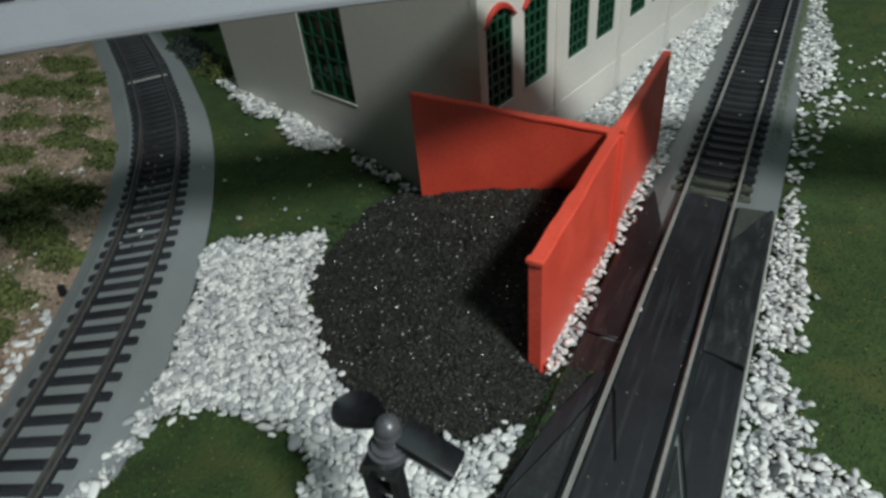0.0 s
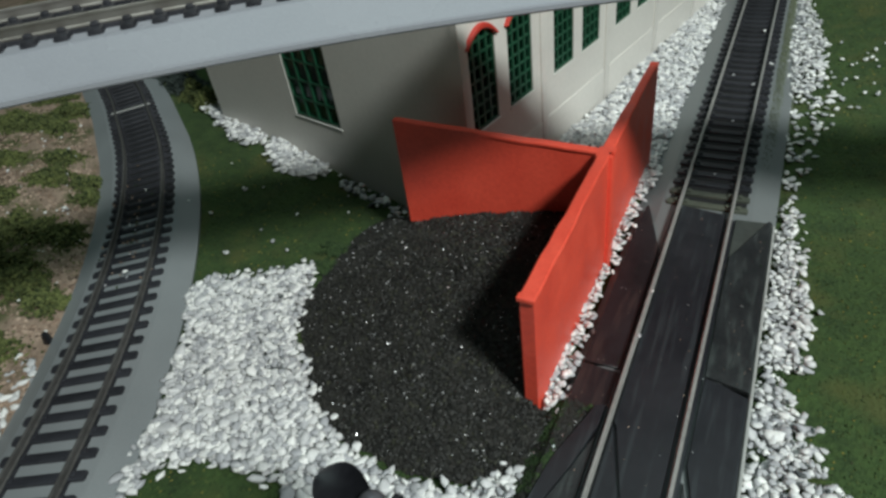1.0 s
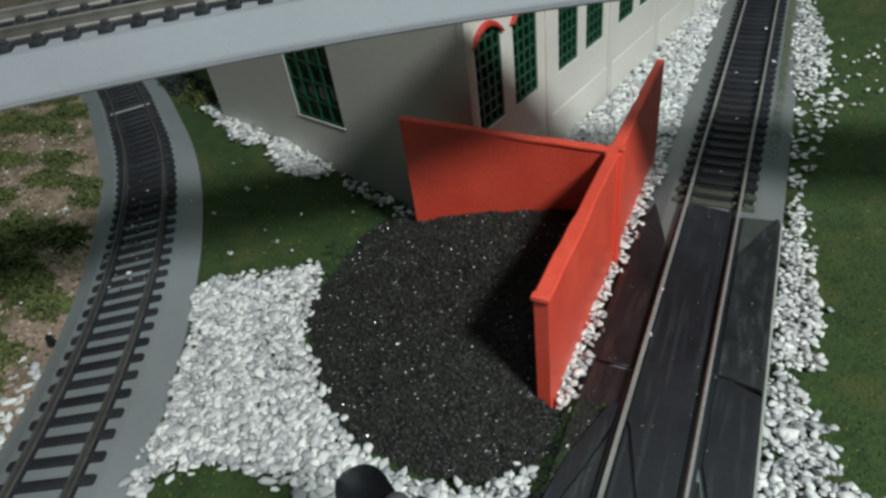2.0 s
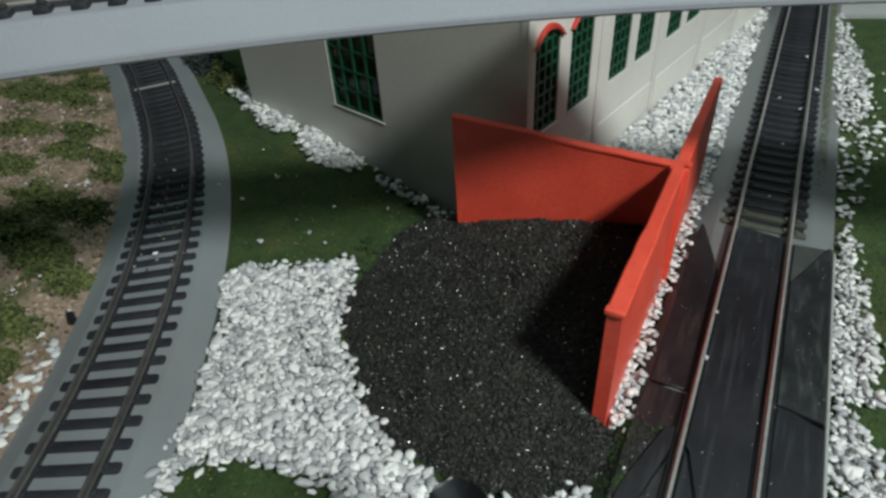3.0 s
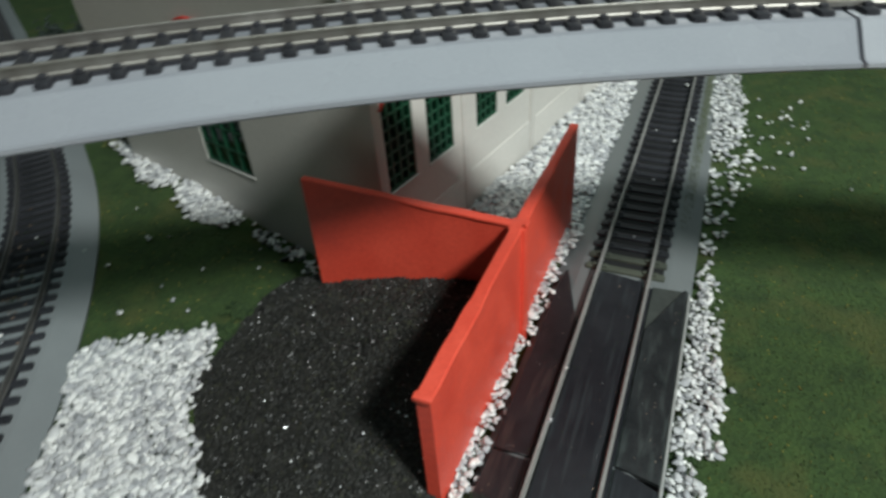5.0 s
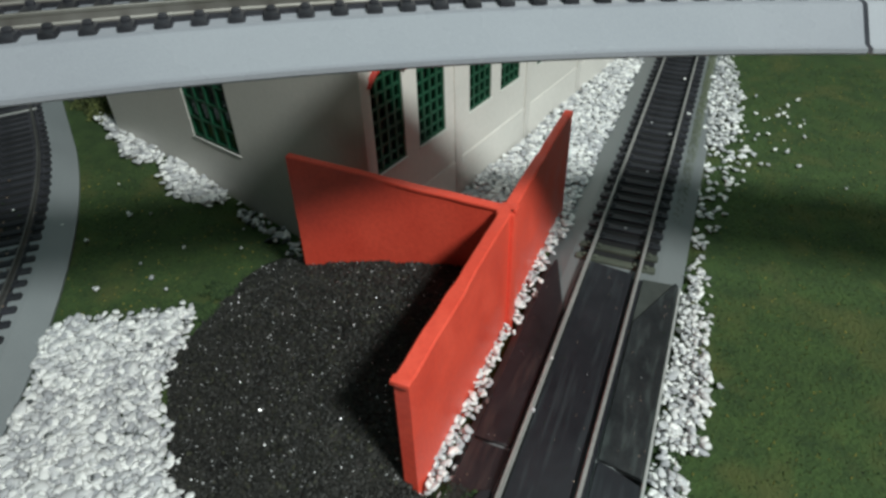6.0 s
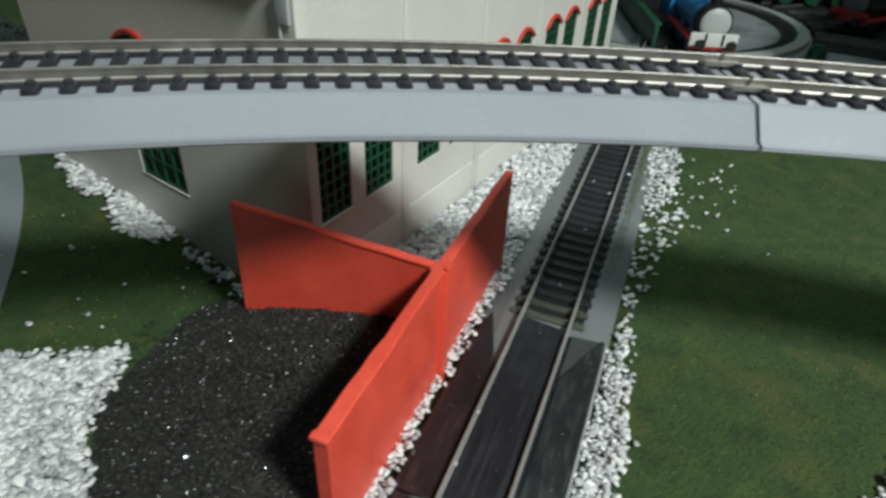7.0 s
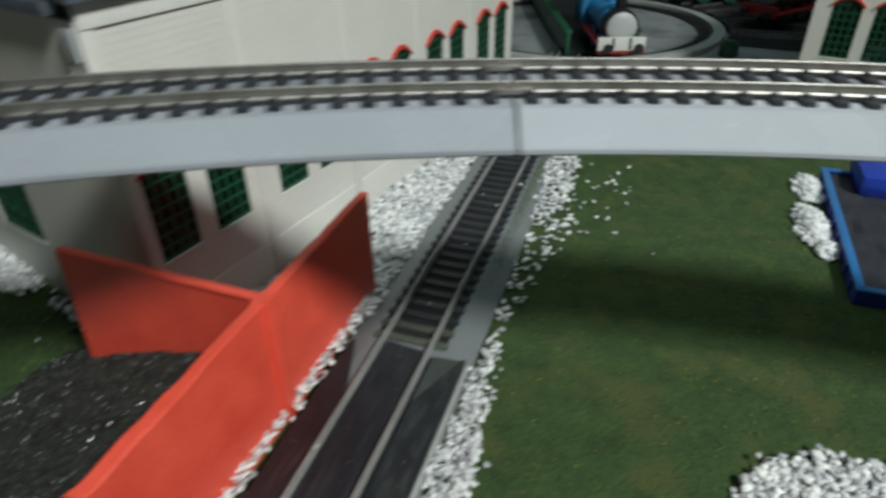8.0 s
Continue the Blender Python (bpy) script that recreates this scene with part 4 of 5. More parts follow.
def window_meshes(w, z0, z1, rise, cols, rows, bar=0.0007):
    """Frame with glazing bars, glass, arched filler, hood and sill of a window 0..w wide; front at y = 0."""
    spring = z1 - rise
    pts = arch_points(w, spring, rise)
    edge = bar * 1.3
    outer_ = [(0, z0), *pts, (w, z0)]
    inner_ = [(edge, z0 + edge), *[(edge + (w - 2 * edge) * x / w, z - edge) for x, z in pts], (w - edge, z0 + edge)]
    bm = bmesh.new()
    loops = [[bm.verts.new((x, y, z)) for x, z in path] for path, y in ((outer_, 0.0004), (inner_, 0.0004), (inner_, 0.0014), (outer_, 0.0014))]
    for p, q in zip(loops, loops[1:] + loops[:1]):
        for i in range(len(p)):
            j = (i + 1) % len(p)
            bm.faces.new((p[i], p[j], q[j], q[i]))
    frame_me = finish("window", bm, GREEN_FRAME, False)
    bm = bmesh.new()
    box(bm, 0, w, 0.0015, 0.0018, z0, z1)
    pane_me = finish("pane", bm, PANE, False)
    bars = []
    for i in range(1, cols):
        x = w * i / cols
        bm = bmesh.new()
        box(bm, x - bar * 0.8, x + bar * 0.8, 0.0005, 0.0013, z0 + edge, spring + rise * (1 - (2 * i / cols - 1) ** 2) - edge)
        bars.append(finish("glazing_bar", bm, GREEN_FRAME, False))
    for i in range(1, rows + 1):
        z = z0 + (spring - z0) * i / rows
        bm = bmesh.new()
        box(bm, edge, w - edge, 0.0006, 0.0012, z - bar * 0.6, z + bar * 0.6)
        bars.append(finish("glazing_bar", bm, GREEN_FRAME, False))
    bm = bmesh.new()
    for (x0, a0), (x1, a1) in zip(pts, pts[1:]):
        vs = [bm.verts.new(p) for p in ((x0, 0, a0), (x1, 0, a1), (x1, 0, z1), (x0, 0, z1), (x0, 0.002, a0), (x1, 0.002, a1), (x1, 0.002, z1), (x0, 0.002, z1))]
        for q in ((0, 1, 2, 3), (4, 7, 6, 5), (0, 4, 5, 1)):
            bm.faces.new([vs[i] for i in q])
    filler_me = finish("arch_filler", bm, CREAM, False)
    bm = bmesh.new()
    outer = arch_points(w + 0.003, spring - 0.0004, rise + 0.0016, 14)
    inner = arch_points(w + 0.0004, spring - 0.0006, rise - 0.0002, 14)
    outer, inner = [(x - 0.0015, z) for x, z in outer], [(x - 0.0002, z) for x, z in inner]
    for y0, y1 in ((-0.0014, 0.0002),):
        rows_ = [[bm.verts.new((*p[:1], y, p[1])) for p, y in ((i_, y1), (i_, y0 + 0.0004), ((i_[0] * 0.8 + o_[0] * 0.2, i_[1] * 0.8 + o_[1] * 0.2), y0), ((i_[0] * 0.2 + o_[0] * 0.8, i_[1] * 0.2 + o_[1] * 0.8), y0), (o_, y0 + 0.0004), (o_, y1))] for i_, o_ in zip(inner, outer)]
        for p, q in zip(rows_, rows_[1:]):
            for i in range(5):
                bm.faces.new((p[i], p[i + 1], q[i + 1], q[i]))
        bm.faces.new(rows_[0])
        bm.faces.new(rows_[-1][::-1])
    hood_me = finish("arch_hood", bm, ARCH_RED, True)
    bm = bmesh.new()
    box(bm, -0.0005, w + 0.0008, -0.0004, 0.0005, z0 - 0.0007, z0, 0.0001)
    sill_me = finish("sill", bm, WHITE_TRIM, True)
    return frame_me, pane_me, filler_me, hood_me, sill_me, bars


def add_window(parent, meshes, at):
    frame_me, pane_me, filler_me, hood_me, sill_me, bars = meshes
    w = part("window", frame_me, None, parent, "dark green gridded window under a red arch", at)
    glass_ob = part("pane", pane_me, None, w)
    glass_ob.visible_shadow = False
    for bar_me in bars:
        part("glazing_bar", bar_me, None, w)
    part("arch_filler", filler_me, None, w, "cream wall round the arch")
    part("arch_hood", hood_me, None, w, "red arch hood")
    part("sill", sill_me, None, w, "white sill")


BAY, BAYS, WALL_H = 0.0559, 5, 0.1075
SIDE_WINDOW = window_meshes(0.0160, 0.0322, 0.0672, 0.0042, 4, 7)


CORNER, TURN_END, END_W = 0.0085, 4.0, 0.170
WIN0, WIN1 = 0.0700, 0.1005


def make_shed():
    t = thing("engine_shed", "cream plastic engine shed with red-arched green windows, clapboard sides", "building",
              Matrix.Translation((-0.0785, 0.0680, 0)) @ Matrix.Rotation(radians(-11), 4, "Z"))
    quarter = Matrix.Rotation(math.pi / 2, 4, "Z")
    length, width = BAY * BAYS + 0.0045, END_W
    spans = [(k * BAY + o, k * BAY + o + 0.0160) for k in range(BAYS) for o in (0.0130, 0.0366)]
    bm = bmesh.new()
    wall_with_openings(bm, length - CORNER, WALL_H, 0.002, [(a - CORNER, b - CORNER, 0.0322, 0.0672) for a, b in spans])
    part("side_wall", bm, CREAM, t, at=quarter @ Matrix.Translation((CORNER, 0, 0)), smooth=False)
    for a, b in spans:
        add_window(t, SIDE_WINDOW, quarter @ Matrix.Translation((a, 0, 0)))
    for k in range(BAYS + 1):
        bm = bmesh.new()
        x = min(max(k * BAY + (0.0045 if k else 0), CORNER + 0.0022), length - 0.0022)
        box(bm, x - 0.0022, x + 0.0022, -0.0007, 0.0003, -0.012, WALL_H, 0.0002)
        part("pilaster", bm, CREAM, t, at=quarter)
    for k in range(BAYS):
        bm = bmesh.new()
        box(bm, max(k * BAY + 0.0068, CORNER + 0.0044), (k + 1) * BAY + 0.0022, -0.0005, 0.0003, -0.012, 0.0162, 0.0003)
        part("plinth", bm, CREAM, t, at=quarter)
        for i in range(15):
            bm = bmesh.new()
            z = 0.0705 + i * 0.0023
            a, b = max(k * BAY + 0.0068, CORNER + 0.0044), (k + 1) * BAY + 0.0022
            vs = [bm.verts.new((x, y, zz)) for x in (a, b) for y, zz in ((0.0003, z), (-0.00007, z), (0.0, z + 0.0023), (0.0003, z + 0.0023))]
            for q in ((0, 1, 2, 3), (7, 6, 5, 4), (0, 4, 5, 1), (1, 5, 6, 2), (2, 6, 7, 3)):
                bm.faces.new([vs[j] for j in q])
            part("clapboard", bm, CREAM, t, at=quarter, smooth=False)
    gable = Matrix.Translation((0, CORNER, 0)) @ Matrix.Rotation(radians(-TURN_END), 4, "Z") @ Matrix.Translation((-width, 0, 0))
    w0, w1, z0, z1 = width - WIN1, width - WIN0, 0.0198, 0.0792
    bm = bmesh.new()
    wall_with_openings(bm, width - 0.0004, WALL_H, 0.002, [(w0, w1, z0, z1)])
    part("end_wall", bm, CREAM, t, at=gable, smooth=False)
    add_window(t, window_meshes(w1 - w0, z0, z1, 0.0075, 4, 6, 0.0008), gable @ Matrix.Translation((w0, 0, 0)))
    far = Vector((-math.cos(radians(TURN_END)) * width, math.sin(radians(TURN_END)) * width + CORNER))
    bm = bmesh.new()
    for (x0, y0), (x1, y1) in (((far.x, far.y), (far.x, far.y + length - CORNER)), ((far.x, far.y + length - CORNER), (0, length))):
        sweep(bm, [(-0.001, -0.01), (0.001, -0.01), (0.001, WALL_H), (-0.001, WALL_H)], line((x0, y0, 0), (x1, y1, 0), 1.0))
    part("back_wall", bm, CREAM, t, smooth=False)
    # Floor in near-black: the shade inside the shed is put into its colour.
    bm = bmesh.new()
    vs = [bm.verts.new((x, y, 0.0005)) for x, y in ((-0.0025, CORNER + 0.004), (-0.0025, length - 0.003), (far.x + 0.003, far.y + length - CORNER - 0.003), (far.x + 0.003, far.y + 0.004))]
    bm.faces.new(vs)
    part("inner_floor", bm, UNLIT, t, "shed floor coloured near-black for the unlit inside")
    # eaves, fascia and roof
    bm = bmesh.new()
    box(bm, CORNER + 0.0005, length + 0.004, -0.0012, 0.001, WALL_H - 0.0022, WALL_H + 0.0052, 0.0004)
    part("fascia", bm, WHITE_TRIM, t, "pale eaves board", at=quarter)
    bm = bmesh.new()
    box(bm, 0.004, width - 0.006, -0.0035, 0.001, WALL_H + 0.0012, WALL_H + 0.0048, 0.0004)
    part("end_fascia", bm, SLATE, t, "dark blue-grey canopy board over the end wall", at=gable)
    z_e, z_r = WALL_H + 0.005, WALL_H + 0.055
    a, b = Vector((0.005, CORNER - 0.003)), Vector((0.005, length + 0.006))
    c_, e_ = far + Vector((-0.005, -0.003)), far + Vector((-0.005, length - CORNER + 0.006))
    ra, rb = (a + c_) / 2, (b + e_) / 2
    for name, quad in (("roof_slope", (a, b, rb, ra)), ("roof_slope", (e_, c_, ra, rb))):
        bm = bmesh.new()
        low = [bm.verts.new((p.x, p.y, z)) for p, z in zip(quad, (z_e, z_e, z_r, z_r))]
        up = [bm.verts.new((p.x, p.y, z + 0.002)) for p, z in zip(quad, (z_e, z_e, z_r, z_r))]
        bm.faces.new(low[::-1])
        bm.faces.new(up)
        for i in range(4):
            bm.faces.new((low[i], low[(i + 1) % 4], up[(i + 1) % 4], up[i]))
        part(name, bm, SLATE, t, "blue-grey roof", smooth=False)
    for y_end in (CORNER + 0.0006, length - 0.0016):
        bm = bmesh.new()
        base = [(0, 0), (far.x, far.y - CORNER), (far.x / 2, (far.y - CORNER) / 2)]
        vs = [bm.verts.new((x, y + y_end + o, z)) for o in (0, 0.001) for (x, y), z in zip(base, (WALL_H + 0.004, WALL_H + 0.004, z_r - 0.001))]
        bm.faces.new(vs[:3])
        bm.faces.new(vs[3:][::-1])
        for i in range(3):
            bm.faces.new((vs[i], vs[(i + 1) % 3], vs[3 + (i + 1) % 3], vs[3 + i]))
        part("gable_top", bm, CREAM, t, smooth=False)
    bm = bmesh.new()
    box(bm, -0.0052, -0.0004, CORNER - 0.0014, CORNER - 0.0002, 0.0975, 0.1060, 0.0004)
    part("corner_bracket", bm, CLEAR, t, "cloudy plastic clip at the wall's corner")
    bm = bmesh.new()
    tube(bm, 0.0005, 0.0005, 0.0105, Matrix.Translation((-0.0045, CORNER - 0.0006, 0.0872)), 8)
    part("downpipe", bm, CLEAR, t, "short pale pipe end under the clip")
    return t


make_shed()


def make_far_shed():
    t = thing("engine_shed", "second cream plastic shed with red-arched green windows beyond the lawn", "building", Matrix.Translation((0.152, 0.40, 0)) @ Matrix.Rotation(radians(-17), 4, "Z"))
    length = 0.21
    spans = [(0.0095 + k * 0.0225, 0.0255 + k * 0.0225) for k in range(8)]
    bm = bmesh.new()
    wall_with_openings(bm, length, WALL_H, 0.002, [(a, b, 0.0322, 0.0672) for a, b in spans])
    part("front_wall", bm, CREAM, t, smooth=False)
    for a, b in spans:
        add_window(t, SIDE_WINDOW, Matrix.Translation((a, 0, 0)))
    bm = bmesh.new()
    box(bm, 0, 0.002, 0.002, 0.15, 0, WALL_H)
    box(bm, length - 0.002, length, 0.002, 0.15, 0, WALL_H)
    box(bm, 0, length, 0.15, 0.152, 0, WALL_H)
    part("back_wall", bm, CREAM, t, smooth=False)
    bm = bmesh.new()
    box(bm, -0.004, length + 0.004, -0.004, 0.156, WALL_H, WALL_H + 0.004, 0.0005)
    part("roof", bm, SLATE, t, "flat blue-grey roof", smooth=False)


make_far_shed()

# ---- black lamp by the coal ----


def make_scoop(bm, length, width, m):
    """An egg-shaped shallow scoop along -x, hollow above, with a rounded rim."""
    rows = []
    n, k = 16, 12
    for i in range(n + 1):
        f = i / n
        half = width * (0.30 + 0.70 * math.sin(math.pi * min(1.0, 0.12 + 0.80 * f) ** 1.25)) * math.sqrt(max(0.02, 1 - max(0.0, (f - 0.72) / 0.29) ** 2))
        deep = 0.0016 * math.sin(math.pi * (0.12 + 0.80 * f))
        top = [(-length * f, half * u, 0.0006 - deep * 0.75 * (1 - u * u)) for u in np.linspace(-1, 1, k + 1)]
        low = [(-length * f, half * 1.04 * u, 0.0002 - 0.0006 * (1 - u * u) - deep * 1.15 * (1 - u * u)) for u in np.linspace(1, -1, k + 1)]
        rows.append([bm.verts.new(m @ Vector(q)) for q in top + low])
    for p, q in zip(rows, rows[1:]):
        for i in range(len(p)):
            bm.faces.new((p[i], p[(i + 1) % len(p)], q[(i + 1) % len(p)], q[i]))
    bm.faces.new(rows[0])
    bm.faces.new(rows[-1][::-1])


def make_signal():
    t = thing("platform_lamp", "small black plastic lamp post with scooped hood, flat arm", "lamp", Matrix.Translation((-0.0281, -0.0617, 0.0012)) @ Matrix.Rotation(radians(8), 4, "Z"))
    bm = bmesh.new()
    for s in (-1, 1):
        box(bm, s * 0.0023 - 0.0007, s * 0.0023 + 0.0007, -0.0015, 0.0015, 0, 0.0475, 0.0003)
    for z in np.arange(0.004, 0.047, 0.0046):
        box(bm, -0.0024, 0.0024, -0.0008, 0.0008, z, z + 0.0013, 0.0002)
    part("post", bm, BLACK_PLASTIC, t, "slotted black post")
    bm = bmesh.new()
    rim = [(0.0032 * math.cos(a), 0.0470 + 0.0034 * math.sin(a)) for a in np.linspace(0, math.pi, 18)]
    low = [(0.0014 * math.cos(a), 0.0472 + 0.0016 * math.sin(a)) for a in np.linspace(0, math.pi, 18)]
    rows = [[bm.verts.new(q) for q in ((o[0] * 0.93, -0.0019, o[1]), (o[0], -0.0014, o[1]), (o[0], 0.0017, o[1]), (i[0], 0.0017, i[1]), (i[0], -0.0019, i[1]))] for o, i in zip(rim, low)]
    for p, q in zip(rows, rows[1:]):
        for k in range(5):
            bm.faces.new((p[k], p[(k + 1) % 5], q[(k + 1) % 5], q[k]))
    bm.faces.new(rows[0])
    bm.faces.new(rows[-1][::-1])
    part("post_head", bm, BLACK_PLASTIC, t, "rounded arch at the top of the post")
    bm = bmesh.new()
    tube(bm, 0.0030, 0.0033, 0.0030, Matrix.Translation((0.0010, 0.0016, 0.0488)), 28, 0.0007)
    part("collar", bm, GREY_METAL, t, "wide round grey collar")
    bm = bmesh.new()
    tube(bm, 0.0024, 0.0021, 0.0026, Matrix.Translation((0.0008, 0.0024, 0.0514)), 24, 0.0005)
    bmesh.ops.create_uvsphere(bm, u_segments=24, v_segments=14, radius=0.0021, matrix=Matrix.Translation((0.0008, 0.0026, 0.0540)))
    part("hub", bm, GREY_METAL, t, "dull grey rounded cap")
    bm = bmesh.new()
    make_scoop(bm, 0.0092, 0.0035, Matrix.Translation((-0.0004, 0.0030, 0.0545)) @ Matrix.Rotation(radians(-14), 4, "Z") @ Matrix.Rotation(radians(-8), 4, "Y"))
    part("hood", bm, BLACK_PLASTIC, t, "glossy black egg-shaped lamp hood")
    bm = bmesh.new()
    box(bm, 0, 0.0100, -0.0024, 0.0024, -0.0012, 0.0012, 0.0006, Matrix.Translation((0.0022, 0.0034, 0.0522)) @ Matrix.Rotation(radians(-6), 4, "Z") @ Matrix.Rotation(radians(20), 4, "Y"))
    part("arm", bm, BLACK_PLASTIC, t, "flat black arm with rounded edges")
    bm = bmesh.new()
    tube(bm, 0.0045, 0.0035, 0.003, Matrix.Translation((0, 0, 0)), 20, 0.0006)
    part("foot", bm, BLACK_PLASTIC, t)


make_signal()

# ---- blue wagon on the lawn's far side ----


def make_wagon():
    t = thing("wagon", "low blue plastic open wagon with a dark load, rounded blue cover", "wagon", Matrix.Translation((0.1712, 0.2255, 0)) @ Matrix.Rotation(radians(-3.2), 4, "Z"))
    w, l = 0.022, 0.055
    for x0, x1, y0, y1 in ((-w, -w + 0.0020, -l, l), (w - 0.0020, w, -l, l), (-w + 0.0020, w - 0.0020, -l, -l + 0.0020), (-w + 0.0020, w - 0.0020, l - 0.0020, l)):
        bm = bmesh.new()
        box(bm, x0, x1, y0, y1, -0.001, 0.0052, 0.0004)
        part("side_wall", bm, DEEP_BLUE, t)
        bm = bmesh.new()
        box(bm, x0 - 0.0006, x1 + 0.0006, y0 - 0.0006, y1 + 0.0006, 0.0053, 0.0064, 0.0004)
        part("rim", bm, BLUE, t, "lighter blue worn rim")
    for k in range(9):
        bm = bmesh.new()
        y = -l + 0.008 + k * (2 * l - 0.016) / 8
        box(bm, -w - 0.0010, -w - 0.0001, y - 0.0012, y + 0.0012, 0.0005, 0.0050, 0.0003)
        part("rib", bm, DEEP_BLUE, t)
    bm = bmesh.new()
    n = 26
    grid = [[bm.verts.new((-w + 0.002 + (2 * w - 0.004) * i / n, -l + 0.002 + (2 * l - 0.004) * j / n, 0.0040 + 0.0012 * noise.noise((i * 0.5, j * 0.5, 2)))) for i in range(n + 1)] for j in range(n + 1)]
    for p, q in zip(grid, grid[1:]):
        for i in range(n):
            bm.faces.new((p[i], p[i + 1], q[i + 1], q[i]))
    part("load", bm, DARK_LOAD, t, "dark grey load")
    bm = bmesh.new()
    box(bm, -0.0105, 0.019, 0.030, 0.062, 0.003, 0.0150, 0.0055)
    part("load_cover", bm, DEEP_BLUE, t, "rounded blue cover")


make_wagon()

# ---- turntable yard beyond the shed ----
bm = bmesh.new()
box(bm, -0.30, 0.60, 0.425, 1.3, -0.002, 0.0012, 0.0005)
solid("yard", bm, CONCRETE, "grey painted yard round the turntable", "yard", "structure")
bm = bmesh.new()
edge = [(-0.030, 0.335), (0.215, 0.4245), (-0.030, 0.4245)]
low, top = [bm.verts.new((x, y, -0.002)) for x, y in edge], [bm.verts.new((x, y, 0.0016)) for x, y in edge]
bm.faces.new(top)
for i in range(3):
    bm.faces.new((low[i], low[(i + 1) % 3], top[(i + 1) % 3], top[i]))
solid("pavement", bm, APRON, "pale grey apron in front of the turntable yard", "pavement", "structure", smooth=False)


def ring(bm, r0, r1, z0, z1, a0, a1, n=48):
    rows = []
    for i in range(n + 1):
        a = radians(a0 + (a1 - a0) * i / n)
        c, s = math.cos(a), math.sin(a)
        rows.append([bm.verts.new((r * c, r * s, z)) for r, z in ((r0, z0), (r1, z0), (r1, z1), (r0, z1))])
    for p, q in zip(rows, rows[1:]):
        for k in range(4):
            bm.faces.new((p[k], p[(k + 1) % 4], q[(k + 1) % 4], q[k]))


def make_turntable():
    t = thing("turntable", "round turntable pit with pale rim and dark green bridge girders", "turntable", Matrix.Translation((-0.012, 0.575, 0.0012)))
    bm = bmesh.new()
    ring(bm, 0.124, 0.134, 0.0, 0.005, 0, 360, 72)
    part("pit_rim", bm, PIT_STONE, t, "pale grey rim")
    bm = bmesh.new()
    ring(bm, 0.112, 0.122, 0.0, 0.0025, 0, 360, 72)
    part("pit_gutter", bm, LOCO_BLACK, t, "dark gutter inside the rim")
    bridge = Matrix.Rotation(radians(18), 4, "Z")
    for s in (-1, 1):
        bm = bmesh.new()
        box(bm, s * 0.027 - 0.0016, s * 0.027 + 0.0016, -0.117, 0.117, 0.003, 0.0225, 0.0006)
        box(bm, s * 0.027 - 0.0030, s * 0.027 + 0.0030, -0.117, 0.117, 0.0215, 0.0235, 0.0006)
        part("girder", bm, GREEN, t, "dark green bridge girder", at=bridge)
    bm = bmesh.new()
    box(bm, -0.0253, 0.0253, -0.117, 0.117, 0.003, 0.008, 0.0004)
    part("bridge_deck", bm, LOCO_BLACK, t, "black bridge deck", at=bridge)
    bm = bmesh.new()
    tube(bm, 0.008, 0.0065, 0.012, Matrix.Translation((0.133, -0.07, 0.0)), 18, 0.002)
    part("bollard", bm, GREEN, t, "green rounded bollard")


make_turntable()


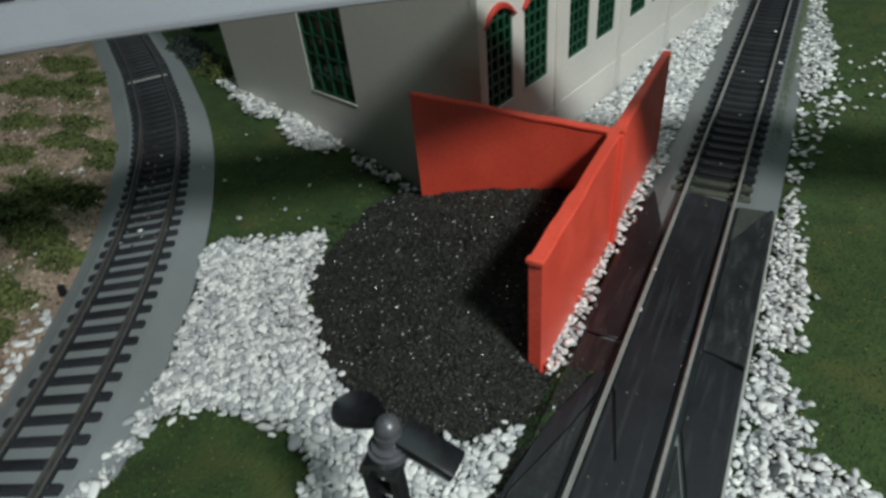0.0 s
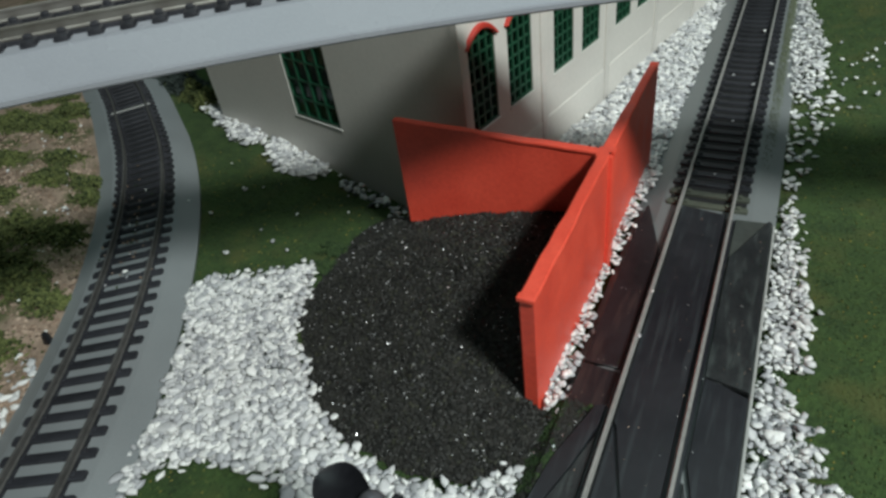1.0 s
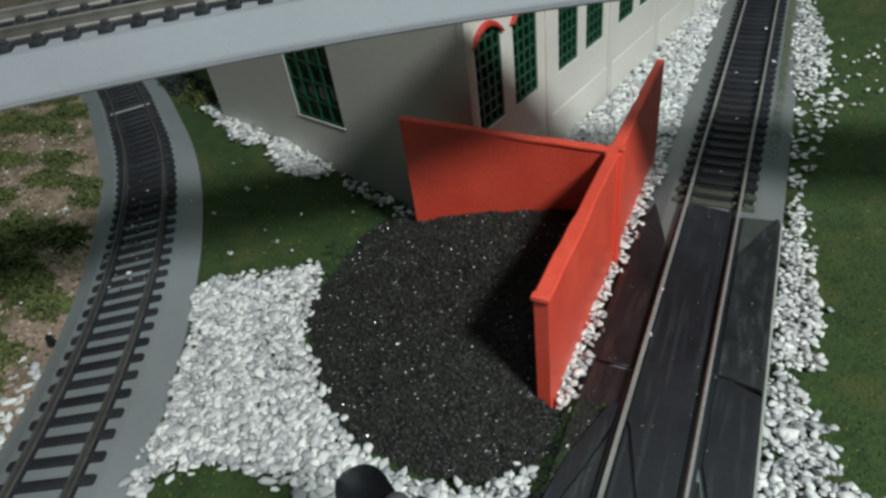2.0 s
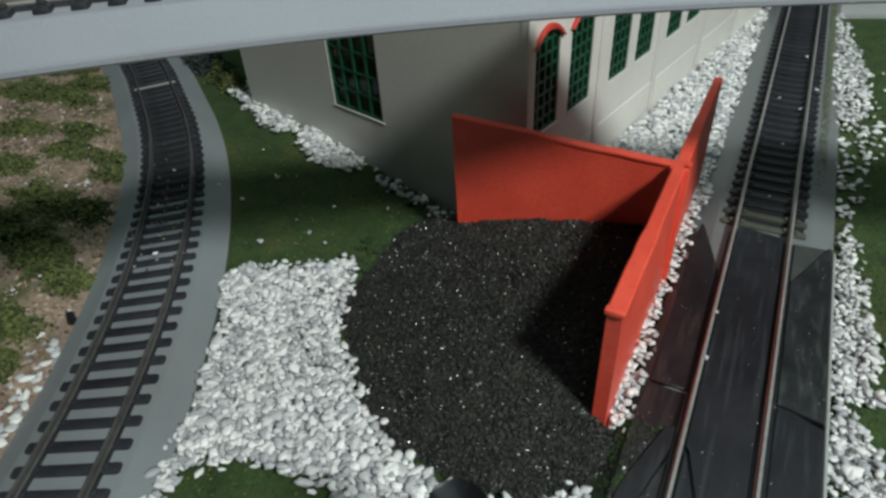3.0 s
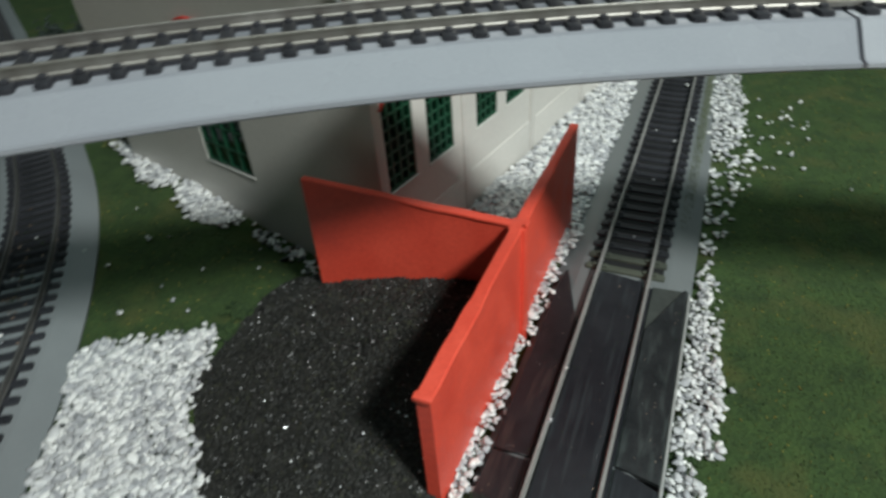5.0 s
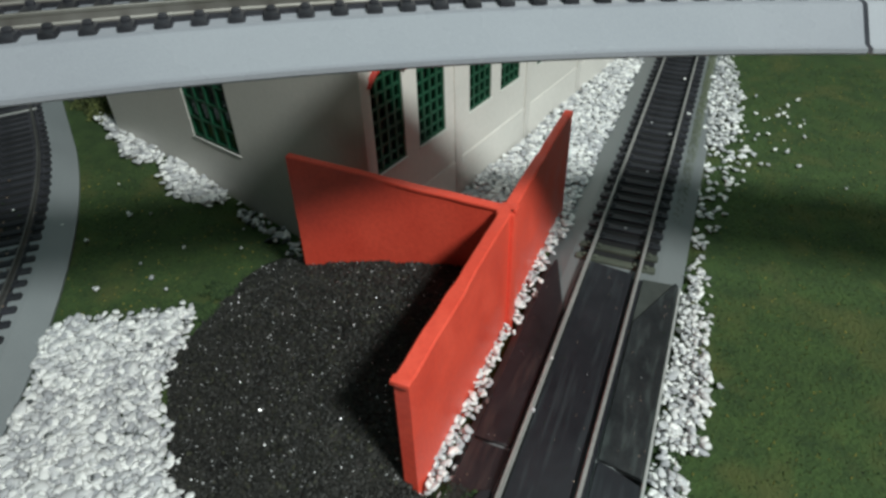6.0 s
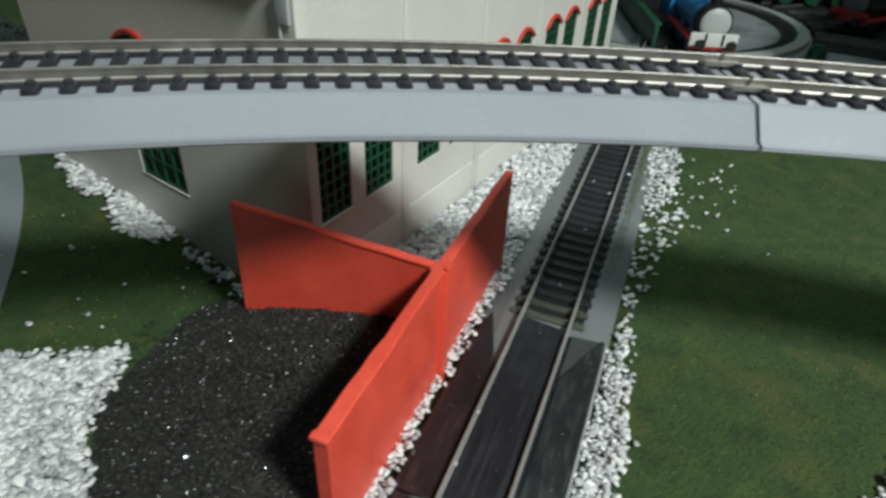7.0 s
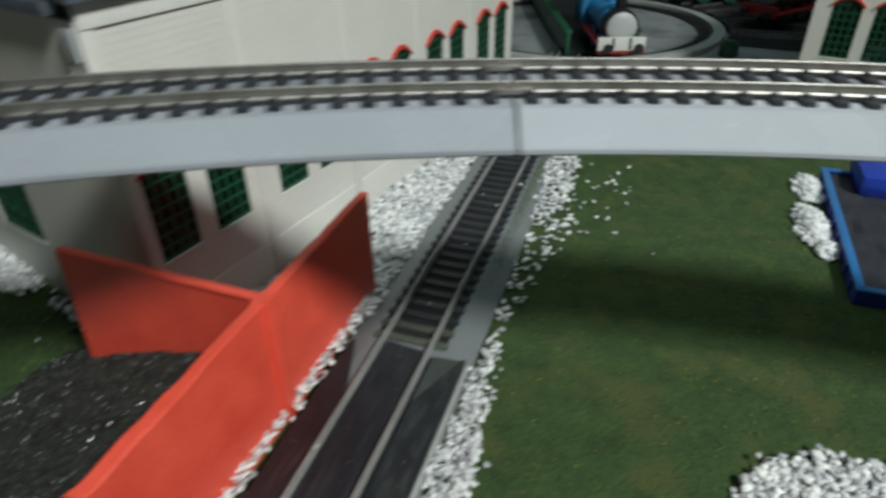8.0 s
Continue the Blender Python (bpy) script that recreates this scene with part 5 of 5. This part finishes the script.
def make_locomotive(label, at, body, front, beam, wheels=3, stripes=True):
    """A small tank engine facing -y, its rails at z = 0."""
    t = thing("locomotive", label, "locomotive", at, "engines in the yard")
    ahead = Matrix.Rotation(radians(90), 4, "X")
    bm = bmesh.new()
    tube(bm, 0.0122, 0.0122, 0.060, Matrix.Translation((0, 0.066, 0.0245)) @ ahead, 28, 0.0006)
    part("boiler", bm, body, t)
    bm = bmesh.new()
    tube(bm, 0.0126, 0.0126, 0.012, Matrix.Translation((0, 0.0125, 0.0245)) @ ahead, 28, 0.0006)
    part("smokebox", bm, LOCO_BLACK if front is LOCO_GREY else body, t, "dark smokebox")
    bm = bmesh.new()
    bmesh.ops.create_uvsphere(bm, u_segments=28, v_segments=14, radius=0.0112, matrix=Matrix.Translation((0, 0.0, 0.0242)) @ Matrix.Diagonal((1, 0.28, 1, 1)))
    part("smokebox_front", bm, front, t, "plain rounded pale smokebox front")
    bm = bmesh.new()
    tube(bm, 0.0040, 0.0048, 0.012, Matrix.Translation((0, 0.010, 0.0355)), 18, 0.0006)
    part("chimney", bm, LOCO_BLACK, t)
    bm = bmesh.new()
    tube(bm, 0.0050, 0.0040, 0.007, Matrix.Translation((0, 0.036, 0.0350)), 18, 0.001)
    part("dome", bm, body, t)
    bm = bmesh.new()
    box(bm, -0.0165, 0.0165, 0.066, 0.098, 0.012, 0.050, 0.0015)
    part("cab", bm, body, t)
    bm = bmesh.new()
    box(bm, -0.0180, 0.0180, 0.064, 0.100, 0.050, 0.0525, 0.0008)
    part("cab_roof", bm, LOCO_BLACK, t)
    bm = bmesh.new()
    box(bm, -0.0165, 0.0165, -0.004, 0.100, 0.0110, 0.0132, 0.0004)
    part("running_board", bm, LOCO_RED, t, "red running board")
    bm = bmesh.new()
    box(bm, -0.0172, 0.0172, -0.0062, -0.0035, 0.0095, 0.0190, 0.0006)
    bbeam = part("buffer_beam", bm, beam, t, "pale buffer beam with dark stripes" if stripes else "red buffer beam")
    if stripes:
        bm = bmesh.new()
        box(bm, -0.0174, 0.0174, -0.0064, -0.0037, 0.0072, 0.0094, 0.0003)
        part("beam_edge", bm, LOCO_RED, bbeam, "red strip under the beam")
        for x in (-0.0062, 0.0062):
            bm = bmesh.new()
            box(bm, x - 0.0009, x + 0.0009, -0.0066, -0.0060, 0.0105, 0.0188, 0.0002)
            part("stripe", bm, LOCO_BLACK, bbeam, "dark upright stripe")
    for s in (-1, 1):
        bm = bmesh.new()
        tube(bm, 0.0016, 0.0016, 0.006, Matrix.Translation((s * 0.0112, -0.006, 0.0125)) @ ahead, 12)
        tube(bm, 0.0036, 0.0036, 0.0012, Matrix.Translation((s * 0.0112, -0.0118, 0.0125)) @ ahead, 16, 0.0004)
        part("buffer", bm, LOCO_BLACK, t)
        for k in range(wheels):
            bm = bmesh.new()
            tube(bm, 0.0085, 0.0085, 0.003, Matrix.Translation((s * 0.0095 - 0.0015, 0.018 + k * 0.027, 0.0088)) @ Matrix.Rotation(radians(90), 4, "Y"), 22, 0.0005)
            part("wheel", bm, body, t)


make_locomotive("sky-blue toy steam engine with plain pale round front on the turntable", Matrix.Translation((0.0385, 0.437, 0.0090)) @ Matrix.Rotation(radians(18), 4, "Z"), LOCO_BLUE, LOCO_GREY, WHITE_TRIM)
make_locomotive("black toy steam engine with red running board in the yard", Matrix.Translation((0.150, 0.585, 0.0085)) @ Matrix.Rotation(radians(-40), 4, "Z"), LOCO_BLACK, GREY_METAL, LOCO_RED, stripes=False)
make_locomotive("dark green toy steam engine standing in the yard", Matrix.Translation((0.085, 0.680, 0.0085)) @ Matrix.Rotation(radians(-70), 4, "Z"), GREEN, GREY_METAL, LOCO_RED, stripes=False)
for a in (-6, 10, 26, 42, 58, 74):
    c, d = math.cos(radians(a)), math.sin(radians(a))
    make_track("yard_track", "short dark model track leading off the turntable", line((-0.012 + 0.137 * c, 0.575 + 0.137 * d, 0.0014), (-0.012 + 0.36 * c, 0.575 + 0.36 * d, 0.0014), 0.05), "yard tracks", BALLAST_DARK, RAIL_DULL)
